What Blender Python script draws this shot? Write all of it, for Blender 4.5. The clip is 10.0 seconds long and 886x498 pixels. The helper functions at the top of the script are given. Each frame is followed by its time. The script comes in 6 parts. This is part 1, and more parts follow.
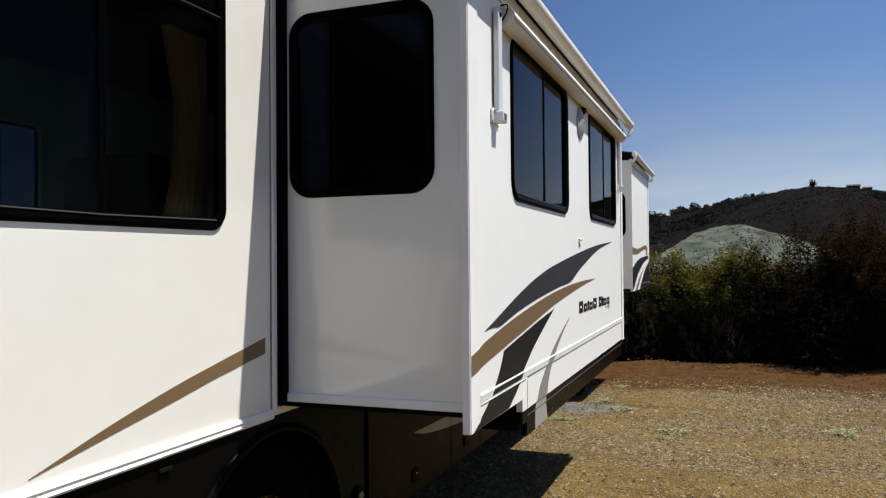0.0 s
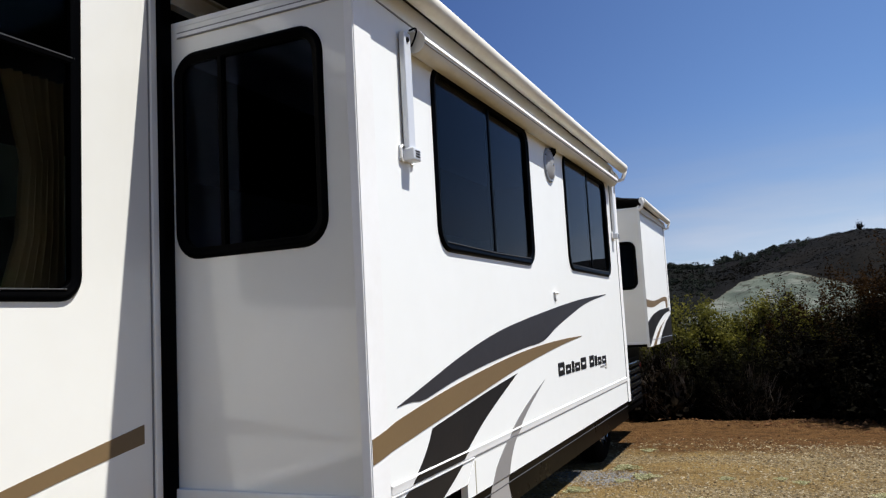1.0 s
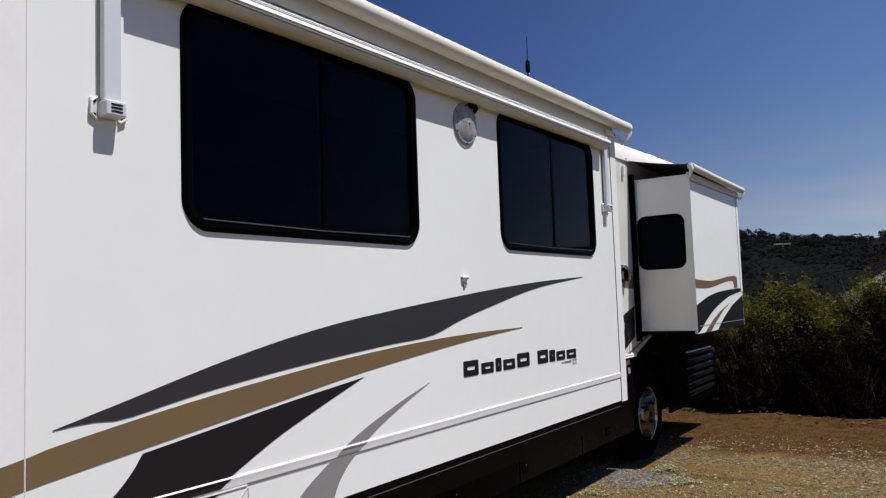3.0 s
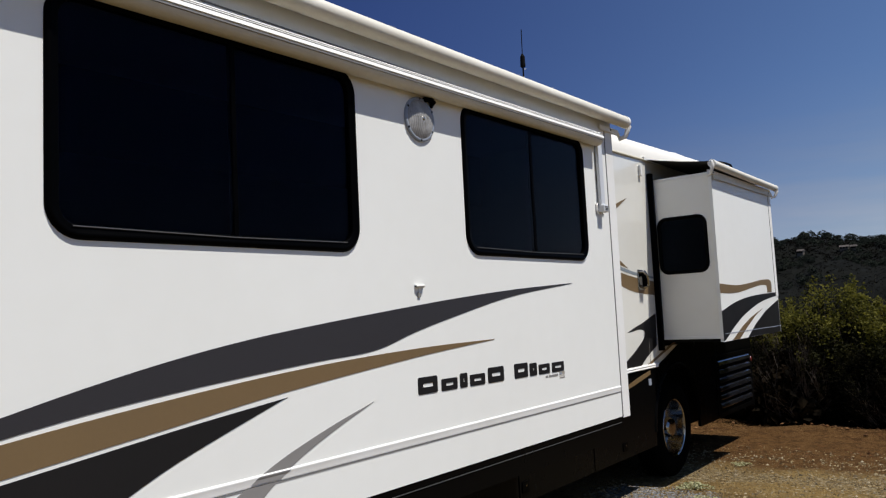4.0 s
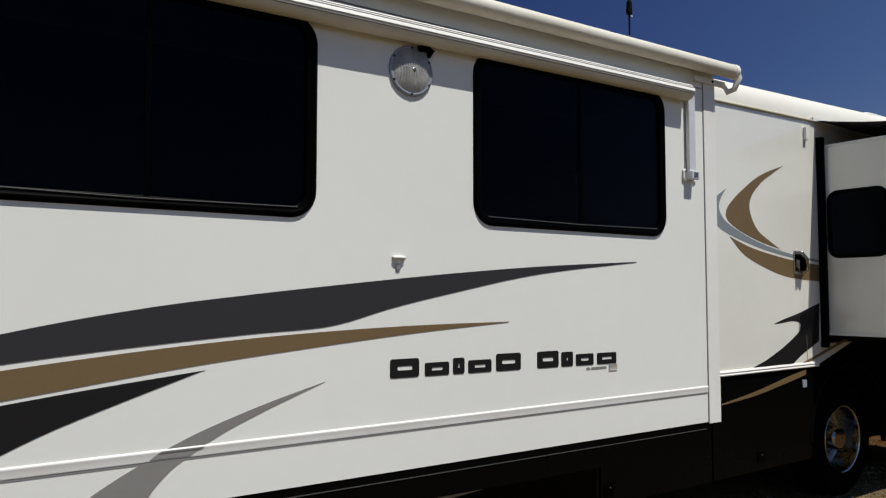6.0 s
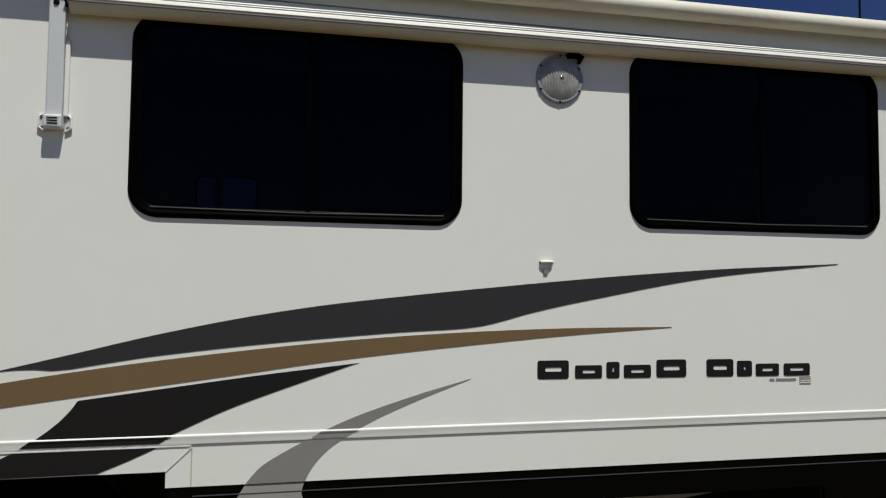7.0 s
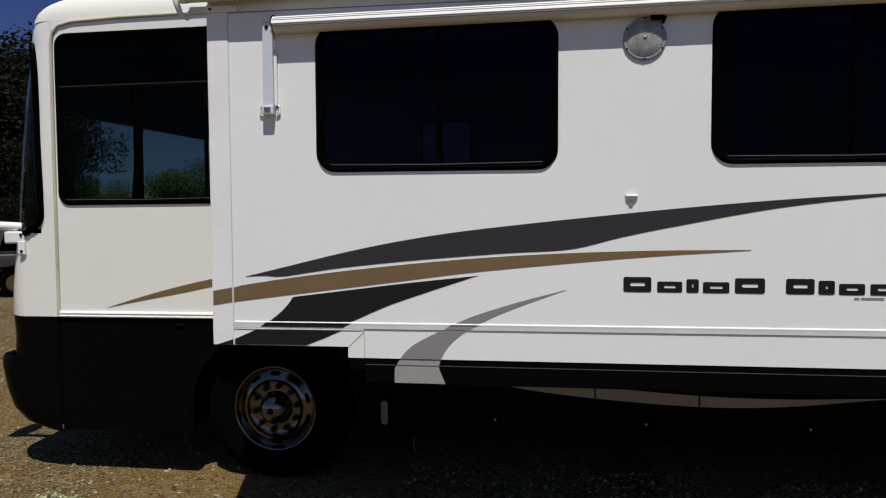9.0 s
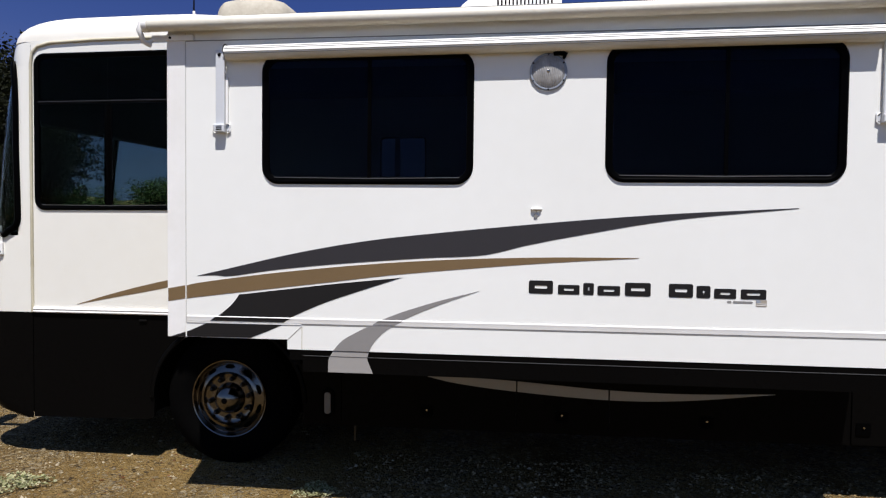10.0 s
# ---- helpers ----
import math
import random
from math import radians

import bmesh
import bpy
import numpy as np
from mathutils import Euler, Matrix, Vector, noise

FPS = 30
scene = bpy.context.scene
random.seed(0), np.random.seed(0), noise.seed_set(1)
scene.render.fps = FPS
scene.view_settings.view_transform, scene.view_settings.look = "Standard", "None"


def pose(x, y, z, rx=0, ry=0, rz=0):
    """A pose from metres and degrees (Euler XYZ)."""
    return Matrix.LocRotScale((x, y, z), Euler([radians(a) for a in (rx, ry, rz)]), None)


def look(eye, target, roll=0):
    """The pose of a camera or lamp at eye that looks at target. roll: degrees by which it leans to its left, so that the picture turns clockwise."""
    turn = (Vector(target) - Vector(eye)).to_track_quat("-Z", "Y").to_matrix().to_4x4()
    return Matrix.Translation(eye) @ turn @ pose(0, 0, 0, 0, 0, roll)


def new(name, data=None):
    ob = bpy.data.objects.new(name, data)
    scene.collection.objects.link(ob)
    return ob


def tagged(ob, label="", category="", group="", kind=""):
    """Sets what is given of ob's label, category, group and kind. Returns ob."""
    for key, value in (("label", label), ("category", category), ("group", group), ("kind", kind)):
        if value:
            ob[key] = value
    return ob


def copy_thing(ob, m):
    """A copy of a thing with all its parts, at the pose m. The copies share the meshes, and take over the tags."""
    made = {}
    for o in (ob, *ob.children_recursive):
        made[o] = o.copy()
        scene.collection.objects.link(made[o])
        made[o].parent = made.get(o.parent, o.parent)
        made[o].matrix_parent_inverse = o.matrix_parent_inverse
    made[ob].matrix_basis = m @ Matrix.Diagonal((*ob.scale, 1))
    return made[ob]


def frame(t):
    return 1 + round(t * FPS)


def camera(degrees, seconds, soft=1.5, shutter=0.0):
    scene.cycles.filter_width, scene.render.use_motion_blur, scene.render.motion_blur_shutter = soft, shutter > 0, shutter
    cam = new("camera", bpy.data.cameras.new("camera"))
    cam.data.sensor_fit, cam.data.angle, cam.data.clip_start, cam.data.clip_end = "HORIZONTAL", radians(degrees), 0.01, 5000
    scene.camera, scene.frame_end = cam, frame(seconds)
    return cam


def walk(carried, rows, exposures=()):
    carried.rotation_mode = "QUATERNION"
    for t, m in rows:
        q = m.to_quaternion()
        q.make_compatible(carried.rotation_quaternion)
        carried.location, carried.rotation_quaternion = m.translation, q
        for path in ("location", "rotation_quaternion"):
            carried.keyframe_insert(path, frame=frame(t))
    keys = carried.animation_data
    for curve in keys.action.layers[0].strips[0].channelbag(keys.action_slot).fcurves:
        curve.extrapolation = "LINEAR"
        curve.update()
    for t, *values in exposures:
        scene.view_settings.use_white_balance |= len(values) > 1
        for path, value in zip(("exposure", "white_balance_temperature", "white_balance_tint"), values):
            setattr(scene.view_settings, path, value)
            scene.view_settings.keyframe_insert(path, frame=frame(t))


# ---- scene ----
cam = camera(60.4, 10.0, soft=1.25)
PATH = [
    (0, (-0.042, 0.01, 1.759), (-0.753, 1.879, 1.796), -0.5),
    (0.5, (0.027, 0.319, 1.758), (-0.69, 2.177, 1.943), -3.2),
    (1, (0.236, 0.637, 1.742), (-0.565, 2.459, 1.946), -3.1),
    (1.5, (0.502, 0.942, 1.777), (-0.489, 2.673, 1.935), -1.4),
    (2, (0.69, 1.255, 1.786), (-0.269, 3.003, 1.945), -1.9),
    (2.2, (0.782, 1.385, 1.786), (-0.179, 3.134, 1.918), -1.8),
    (3.3, (1.094, 1.993, 1.783), (-0.056, 3.622, 1.936), -2.1),
    (3.5, (1.125, 2.081, 1.789), (-0.005, 3.723, 1.951), -1.9),
    (4, (1.237, 2.38, 1.772), (0.005, 3.947, 1.944), -2.8),
    (4.5, (1.234, 2.712, 1.745), (-0.012, 4.275, 1.801), -4.2),
    (5, (1.261, 2.922, 1.768), (0.049, 4.513, 1.754), -3.1),
    (5.2, (1.36, 3.014, 1.754), (0.071, 4.542, 1.76), -2.4),
    (6.3, (1.715, 3.522, 1.761), (-0.004, 4.529, 1.93), 0.0),
    (6.5, (1.76, 3.583, 1.723), (-0.002, 4.507, 1.924), -0.2),
    (7, (2.01, 3.873, 1.785), (0.065, 4.327, 1.893), 0.6),
    (7.5, (2.253, 3.995, 1.811), (0.254, 4.015, 1.753), -0.1),
    (8, (2.478, 4.224, 1.816), (0.502, 3.927, 1.736), -0.5),
    (8.5, (2.694, 4.474, 1.838), (0.728, 4.112, 1.79), -0.9),
    (9, (2.955, 4.67, 1.856), (0.982, 4.361, 1.746), -0.3),
    (9.5, (3.192, 4.961, 1.845), (1.233, 4.562, 1.783), -0.1),
    (10, (3.408, 5.117, 1.843), (1.431, 4.829, 1.765), 0.6),
]
# seconds, stops, kelvin, tint
EXPO = [(0.0, 0.50, 6600, 8), (0.5, 0.56, 6330, 8), (1.0, 0.66, 6380, 9), (1.5, 0.48, 6330, 10), (2.0, 0.25, 6330, 12), (3.5, 0.15, 6450, 10), (4.0, 0.18, 6550, 9), (4.5, 0.07, 6650, 7), (5.0, 0.05, 6650, 7), (6.5, -0.22, 6660, 5), (7.0, -0.27, 6770, 3), (7.5, -0.25, 6780, 10),
        (7.8, 0.06, 6700, 11), (8.0, 0.27, 6610, 11), (8.2, 0.19, 6560, 11), (8.5, -0.13, 6500, 10), (9.0, -0.13, 6500, 10), (9.5, -0.07, 6420, 12), (9.7, 0.27, 6420, 12), (10.0, 0.40, 6420, 12)]
walk(cam, [(t, look(eye, target, roll)) for t, eye, target, roll in PATH], EXPO)

# world and sun: clear sky, high sun from the open side of the yard
SUN_EL, SUN_AZ = 65.0, 75.0            # degrees; azimuth from +y towards +x
world = bpy.data.worlds.new("sky_world")
scene.world = world
world.use_nodes = True
wn = world.node_tree.nodes
wl = world.node_tree.links
sky = wn.new("ShaderNodeTexSky")
sky.sky_type = "NISHITA"
sky.sun_disc = False
sky.sun_elevation = radians(SUN_EL)
sky.sun_rotation = radians(SUN_AZ)
sky.altitude = 300.0
sky.air_density = 1.0
sky.dust_density = 0.3
sky.ozone_density = 3.5
# slightly violet blue above, thin whitish haze with streaks low over the hills
tint = wn.new("ShaderNodeMix")
tint.data_type, tint.blend_type = "RGBA", "MULTIPLY"
tint.inputs["Factor"].default_value = 1.0
tint.inputs["B"].default_value = (0.85, 0.915, 1.15, 1)
wl.new(sky.outputs["Color"], tint.inputs["A"])
wco = wn.new("ShaderNodeTexCoord")
wsep = wn.new("ShaderNodeSeparateXYZ")
wl.new(wco.outputs["Generated"], wsep.inputs[0])
wlow = wn.new("ShaderNodeMapRange")
wlow.interpolation_type = "SMOOTHSTEP"
for key, v in (("From Min", 0.02), ("From Max", 0.27), ("To Min", 1.0), ("To Max", 0.0)):
    wlow.inputs[key].default_value = v
wl.new(wsep.outputs["Z"], wlow.inputs["Value"])
wmap = wn.new("ShaderNodeMapping")
wmap.inputs["Scale"].default_value = (3.0, 3.0, 22.0)
wl.new(wco.outputs["Generated"], wmap.inputs["Vector"])
wnoise = wn.new("ShaderNodeTexNoise")
wnoise.inputs["Scale"].default_value, wnoise.inputs["Detail"].default_value = 1.6, 6
wl.new(wmap.outputs[0], wnoise.inputs["Vector"])
wstreak = wn.new("ShaderNodeMapRange")
for key, v in (("From Min", 0.30), ("From Max", 0.75), ("To Min", 0.30), ("To Max", 0.90)):
    wstreak.inputs[key].default_value = v
wl.new(wnoise.outputs["Fac"], wstreak.inputs["Value"])
wfac = wn.new("ShaderNodeMath")
wfac.operation = "MULTIPLY"
wl.new(wlow.outputs[0], wfac.inputs[0])
wl.new(wstreak.outputs[0], wfac.inputs[1])
wgrey = wn.new("ShaderNodeRGBToBW")
wl.new(tint.outputs["Result"], wgrey.inputs[0])
wpale = wn.new("ShaderNodeMix")
wpale.data_type, wpale.blend_type = "RGBA", "MULTIPLY"
wpale.inputs["Factor"].default_value = 1.0
wpale.inputs["B"].default_value = (1.30, 1.34, 1.62, 1)
wl.new(wgrey.outputs[0], wpale.inputs["A"])
whaze = wn.new("ShaderNodeMix")
whaze.data_type = "RGBA"
wl.new(wfac.outputs[0], whaze.inputs["Factor"])
wl.new(tint.outputs["Result"], whaze.inputs["A"])
wl.new(wpale.outputs["Result"], whaze.inputs["B"])
wdeep = wn.new("ShaderNodeMapRange")
wdeep.interpolation_type = "SMOOTHSTEP"
for key, v in (("From Min", -0.90), ("From Max", 0.15), ("To Min", 0.0), ("To Max", 1.0)):
    wdeep.inputs[key].default_value = v
wl.new(wsep.outputs["X"], wdeep.inputs["Value"])
wtone = wn.new("ShaderNodeMix")
wtone.data_type = "RGBA"
wtone.inputs["A"].default_value, wtone.inputs["B"].default_value = (0.34, 0.38, 0.62, 1), (1.095, 1.135, 1.10, 1)
wl.new(wdeep.outputs[0], wtone.inputs["Factor"])
wdark = wn.new("ShaderNodeVectorMath")
wdark.operation = "MULTIPLY"
wl.new(whaze.outputs["Result"], wdark.inputs[0])
wl.new(wtone.outputs["Result"], wdark.inputs[1])
wl.new(wdark.outputs[0], wn["Background"].inputs["Color"])
wn["Background"].inputs["Strength"].default_value = 0.058

sun_data = bpy.data.lights.new("sun", "SUN")
sun_data.energy = 5.0
sun_data.angle = radians(0.53)
sun_data.color = (1.0, 0.97, 0.94)
sun = new("sun", sun_data)
se, sa = radians(SUN_EL), radians(SUN_AZ)
sun.matrix_world = look((0, 0, 0), (-math.cos(se) * math.sin(sa), -math.cos(se) * math.cos(sa), -math.sin(se)))
sun.location = (20, 5, 40)


# ---- materials ----
def nodes_of(name):
    m = bpy.data.materials.new(name)
    m.use_nodes = True
    t = m.node_tree
    return m, t.nodes, t.links, t.nodes["Principled BSDF"]


def surface(name, base, second=None, rough=0.5, metal=0.0, broad=1.5, fine=40.0, bump=0.0, bump_size=80.0, mix=0.5, coat=0.0, rough_var=0.08, spec=0.5, coat_rough=0.12):
    """A painted, moulded or natural surface: two tones mixed by a broad and a fine noise, fine relief, uneven gloss."""
    m, n, l, b = nodes_of(name)
    second = second or tuple(c * 0.82 for c in base)
    tc = n.new("ShaderNodeTexCoord")
    big = n.new("ShaderNodeTexNoise")
    big.inputs["Scale"].default_value, big.inputs["Detail"].default_value = broad, 5
    small = n.new("ShaderNodeTexNoise")
    small.inputs["Scale"].default_value, small.inputs["Detail"].default_value = fine, 3
    l.new(tc.outputs["Object"], big.inputs["Vector"])
    l.new(tc.outputs["Object"], small.inputs["Vector"])
    add = n.new("ShaderNodeMath")
    add.operation = "MULTIPLY_ADD"
    add.inputs[1].default_value = 0.35
    l.new(small.outputs["Fac"], add.inputs[0])
    l.new(big.outputs["Fac"], add.inputs[2])
    ramp = n.new("ShaderNodeMapRange")
    ramp.inputs["From Min"].default_value, ramp.inputs["From Max"].default_value = 0.45, 0.95
    ramp.inputs["To Max"].default_value = mix
    l.new(add.outputs[0], ramp.inputs["Value"])
    mx = n.new("ShaderNodeMix")
    mx.data_type = "RGBA"
    mx.inputs["A"].default_value, mx.inputs["B"].default_value = (*base, 1), (*second, 1)
    l.new(ramp.outputs[0], mx.inputs["Factor"])
    l.new(mx.outputs["Result"], b.inputs["Base Color"])
    rr = n.new("ShaderNodeMapRange")
    rr.inputs["To Min"].default_value, rr.inputs["To Max"].default_value = max(0.02, rough - rough_var), min(1, rough + rough_var)
    l.new(add.outputs[0], rr.inputs["Value"])
    l.new(rr.outputs[0], b.inputs["Roughness"])
    b.inputs["Metallic"].default_value = metal
    b.inputs["Coat Weight"].default_value = coat
    b.inputs["Specular IOR Level"].default_value = spec
    b.inputs["Coat Roughness"].default_value = coat_rough
    if bump:
        bn = n.new("ShaderNodeTexNoise")
        bn.inputs["Scale"].default_value, bn.inputs["Detail"].default_value = bump_size, 4
        l.new(tc.outputs["Object"], bn.inputs["Vector"])
        bp = n.new("ShaderNodeBump")
        bp.inputs["Strength"].default_value, bp.inputs["Distance"].default_value = bump, 0.01
        l.new(bn.outputs["Fac"], bp.inputs["Height"])
        l.new(bp.outputs["Normal"], b.inputs["Normal"])
    return m


def islands(name, tones, rough=0.8, trans=0.0, spec=0.3, fine=0.0):
    """Small loose pieces whose tone changes from piece to piece."""
    m, n, l, b = nodes_of(name)
    g = n.new("ShaderNodeNewGeometry")
    ramp = n.new("ShaderNodeValToRGB")
    cr = ramp.color_ramp
    while len(cr.elements) < len(tones):
        cr.elements.new(0.5)
    for i, c in enumerate(tones):
        cr.elements[i].position = i / max(1, len(tones) - 1)
        cr.elements[i].color = (*c, 1)
    if fine:
        # tone also drifts from clump to clump
        tc, ns, mx = n.new("ShaderNodeTexCoord"), n.new("ShaderNodeTexNoise"), n.new("ShaderNodeMapRange")
        ns.inputs["Scale"].default_value, ns.inputs["Detail"].default_value = fine, 2
        l.new(tc.outputs["Object"], ns.inputs["Vector"])
        mx.inputs["From Min"].default_value, mx.inputs["From Max"].default_value = 0.34, 0.66
        l.new(ns.outputs["Fac"], mx.inputs["Value"])
        mix = n.new("ShaderNodeMix")
        mix.inputs["Factor"].default_value = 0.25
        l.new(mx.outputs[0], mix.inputs["A"])
        l.new(g.outputs["Random Per Island"], mix.inputs["B"])
        l.new(mix.outputs["Result"], ramp.inputs["Fac"])
    else:
        l.new(g.outputs["Random Per Island"], ramp.inputs["Fac"])
    l.new(ramp.outputs["Color"], b.inputs["Base Color"])
    b.inputs["Roughness"].default_value = rough
    b.inputs["Specular IOR Level"].default_value = spec
    if trans:
        out = n["Material Output"]
        tr = n.new("ShaderNodeBsdfTranslucent")
        l.new(ramp.outputs["Color"], tr.inputs["Color"])
        mixer = n.new("ShaderNodeMixShader")
        mixer.inputs["Fac"].default_value = trans
        l.new(b.outputs[0], mixer.inputs[1])
        l.new(tr.outputs[0], mixer.inputs[2])
        l.new(mixer.outputs[0], out.inputs["Surface"])
    return m


def glass(name, tint, rough=0.0, ior=1.25):
    m, n, l, b = nodes_of(name)
    b.inputs["Base Color"].default_value = (*tint, 1)
    b.inputs["Transmission Weight"].default_value = 1.0
    b.inputs["Roughness"].default_value = rough
    b.inputs["IOR"].default_value = ior
    tc = n.new("ShaderNodeTexCoord")
    bn = n.new("ShaderNodeTexNoise")
    bn.inputs["Scale"].default_value = 1.3
    l.new(tc.outputs["Object"], bn.inputs["Vector"])
    bp = n.new("ShaderNodeBump")
    bp.inputs["Strength"].default_value, bp.inputs["Distance"].default_value = 0.03, 0.02
    l.new(bn.outputs["Fac"], bp.inputs["Height"])
    l.new(bp.outputs["Normal"], b.inputs["Normal"])
    return m


M_WHITE = surface("white_gelcoat", (0.79, 0.79, 0.75), (0.71, 0.705, 0.655), rough=0.42, broad=0.7, fine=9, mix=0.5, bump=0.012, bump_size=12, coat=0.08, coat_rough=0.12, spec=0.25)
M_CREAM = surface("cream_gelcoat", (0.80, 0.788, 0.722), (0.725, 0.70, 0.615), rough=0.28, broad=0.8, fine=8, mix=0.55, bump=0.012, bump_size=12, coat=1.0, coat_rough=0.05)
M_ROOF = surface("white_roof_skin", (0.74, 0.72, 0.66), (0.63, 0.60, 0.52), rough=0.6, broad=0.9, fine=12, mix=0.5, spec=0.3)
M_BAYSTR = surface("beige_vinyl_stripe", (0.34, 0.305, 0.25), (0.27, 0.24, 0.195), rough=0.4)
M_TRIM = surface("white_trim", (0.80, 0.79, 0.76), (0.66, 0.64, 0.58), rough=0.55, broad=3, fine=30, mix=0.5)
M_ALU = surface("satin_white_aluminium", (0.63, 0.645, 0.66), (0.52, 0.53, 0.54), rough=0.42, metal=0.15, broad=4, fine=40, mix=0.5)
M_LOUVRE = surface("gloss_black_louvre", (0.010, 0.010, 0.012), (0.006, 0.006, 0.007), rough=0.13, broad=6, fine=30, spec=0.9, coat=0.8)
M_SEAM = surface("yellowed_sealant", (0.55, 0.51, 0.38), (0.34, 0.30, 0.20), rough=0.6, broad=4, fine=40, mix=0.7)
M_GREYLINE = surface("seam_shadow_gap", (0.22, 0.215, 0.205), (0.15, 0.147, 0.14), rough=0.6)
M_VINYL = surface("awning_vinyl", (0.72, 0.69, 0.60), (0.52, 0.48, 0.38), rough=0.5, broad=2.5, fine=30, mix=0.6, bump=0.1, bump_size=60)
M_VINYL_SHADED = surface("shaded_awning_fabric", (0.05, 0.047, 0.045), (0.03, 0.028, 0.027), rough=0.85, broad=3, fine=60, spec=0.2)
M_CHAR = surface("charcoal_vinyl_stripe", (0.032, 0.030, 0.033), (0.025, 0.0235, 0.025), rough=0.4, broad=2, fine=25, spec=0.25)
M_BLACKSTR = surface("black_vinyl_stripe", (0.013, 0.012, 0.012), (0.009, 0.0085, 0.0085), rough=0.4, broad=2, fine=25, spec=0.2)
M_GOLD = surface("bronze_vinyl_stripe", (0.178, 0.116, 0.053), (0.138, 0.088, 0.040), rough=0.42, metal=0.1, broad=2, fine=60, coat=0.05)
M_GREYSTR = surface("grey_vinyl_stripe", (0.235, 0.225, 0.215), (0.18, 0.172, 0.165), rough=0.38, broad=2, fine=25)
M_BLUEGREY = surface("blue_grey_vinyl_stripe", (0.22, 0.25, 0.27), (0.17, 0.195, 0.21), rough=0.38)
M_SKIRT = surface("black_brown_paint", (0.0026, 0.0024, 0.0023), (0.0018, 0.0017, 0.0016), rough=0.26, broad=1.2, fine=14, bump=0.02, bump_size=15, spec=0.035)
M_RUBBER = surface("black_rubber", (0.0009, 0.0009, 0.001), (0.0015, 0.0015, 0.0015), rough=0.30, broad=5, fine=60, spec=0.018)
M_UNDER = surface("dark_chassis", (0.003, 0.003, 0.003), (0.005, 0.0045, 0.004), rough=0.9, broad=4, fine=40, spec=0.1)
M_TYRE = surface("tyre_rubber", (0.0012, 0.0012, 0.0012), (0.0024, 0.0022, 0.002), rough=0.95, broad=6, fine=60, bump=0.2, bump_size=120, spec=0.03)
M_CHROME = surface("chrome", (0.40, 0.38, 0.35), (0.22, 0.19, 0.16), rough=0.10, metal=1.0, broad=6, fine=50, mix=0.4)
M_RIM = surface("polished_rim", (0.17, 0.155, 0.14), (0.08, 0.07, 0.06), rough=0.15, metal=1.0, broad=6, fine=50, mix=0.6)
M_NUT = surface("dark_lug_nuts", (0.06, 0.055, 0.05), (0.03, 0.026, 0.022), rough=0.3, metal=1.0, broad=9, fine=50)
M_LAMPRING = surface("blue_grey_plastic_ring", (0.27, 0.30, 0.35), (0.20, 0.22, 0.26), rough=0.45)
M_REFLECTOR = surface("lamp_reflector", (0.30, 0.29, 0.27), (0.2, 0.19, 0.18), rough=0.2, metal=1.0)
M_LAMPBOWL = surface("dull_lamp_bowl", (0.12, 0.118, 0.118), (0.08, 0.078, 0.078), rough=0.5, broad=20, fine=90, spec=0.3)
M_LAMPRIB = surface("ribbed_lamp_glass", (0.42, 0.412, 0.40), (0.16, 0.156, 0.15), rough=0.24, metal=0.0, broad=16, fine=60, mix=0.9, spec=0.4)
M_GLASS = glass("dark_tinted_glass", (0.085, 0.105, 0.165), ior=1.12)
M_GLASS.node_tree.nodes["Principled BSDF"].inputs["Specular Tint"].default_value = (0.62, 0.80, 1.25, 1)
M_CABGLASS = glass("tinted_cab_glass", (0.25, 0.35, 0.32), ior=1.10)
M_FARGLASS = glass("far_side_glass", (0.07, 0.095, 0.10), ior=1.10)
M_WINDSHIELD = glass("windshield_glass", (0.55, 0.66, 0.63), ior=1.1)
M_AMBER = surface("amber_lens", (0.13, 0.075, 0.03), (0.09, 0.05, 0.02), rough=0.25, coat=0.6)
M_RED = surface("red_lens", (0.12, 0.012, 0.009), (0.08, 0.008, 0.006), rough=0.25, coat=0.6)
M_CURTAIN = surface("beige_curtain", (0.42, 0.175, 0.085), (0.32, 0.13, 0.06), rough=0.95, broad=5, fine=140, bump=0.2, bump_size=300)
M_INTERIOR = surface("dark_interior_fabric", (0.014, 0.012, 0.010), (0.010, 0.008, 0.007), rough=0.95, broad=3, fine=50)
M_SUV = surface("grey_brown_car_paint", (0.045, 0.040, 0.036), (0.034, 0.030, 0.027), rough=0.35, metal=0.2, broad=2, fine=30, coat=0.6)
M_SHED = surface("mauve_grey_siding", (0.20, 0.175, 0.18), (0.15, 0.13, 0.135), rough=0.8, broad=3, fine=30)
M_BARK = surface("bark", (0.055, 0.042, 0.03), (0.03, 0.024, 0.018), rough=0.95, broad=6, fine=40, bump=0.4, bump_size=40)
M_TWIG_DARK = surface("dark_dry_twigs", (0.020, 0.014, 0.009), (0.008, 0.006, 0.004), rough=0.95, broad=4, fine=30, spec=0.1)
M_TWIG = surface("dry_twigs", (0.10, 0.075, 0.053), (0.04, 0.03, 0.021), rough=0.95, broad=4, fine=30)
M_STUCCO = surface("tan_stucco", (0.10, 0.088, 0.07), (0.075, 0.065, 0.052), rough=0.9)
M_TILE = surface("tan_roof", (0.045, 0.036, 0.03), (0.034, 0.028, 0.023), rough=0.85)
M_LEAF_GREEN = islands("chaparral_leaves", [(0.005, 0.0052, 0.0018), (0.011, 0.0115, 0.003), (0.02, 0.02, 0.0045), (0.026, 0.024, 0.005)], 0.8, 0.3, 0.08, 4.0)
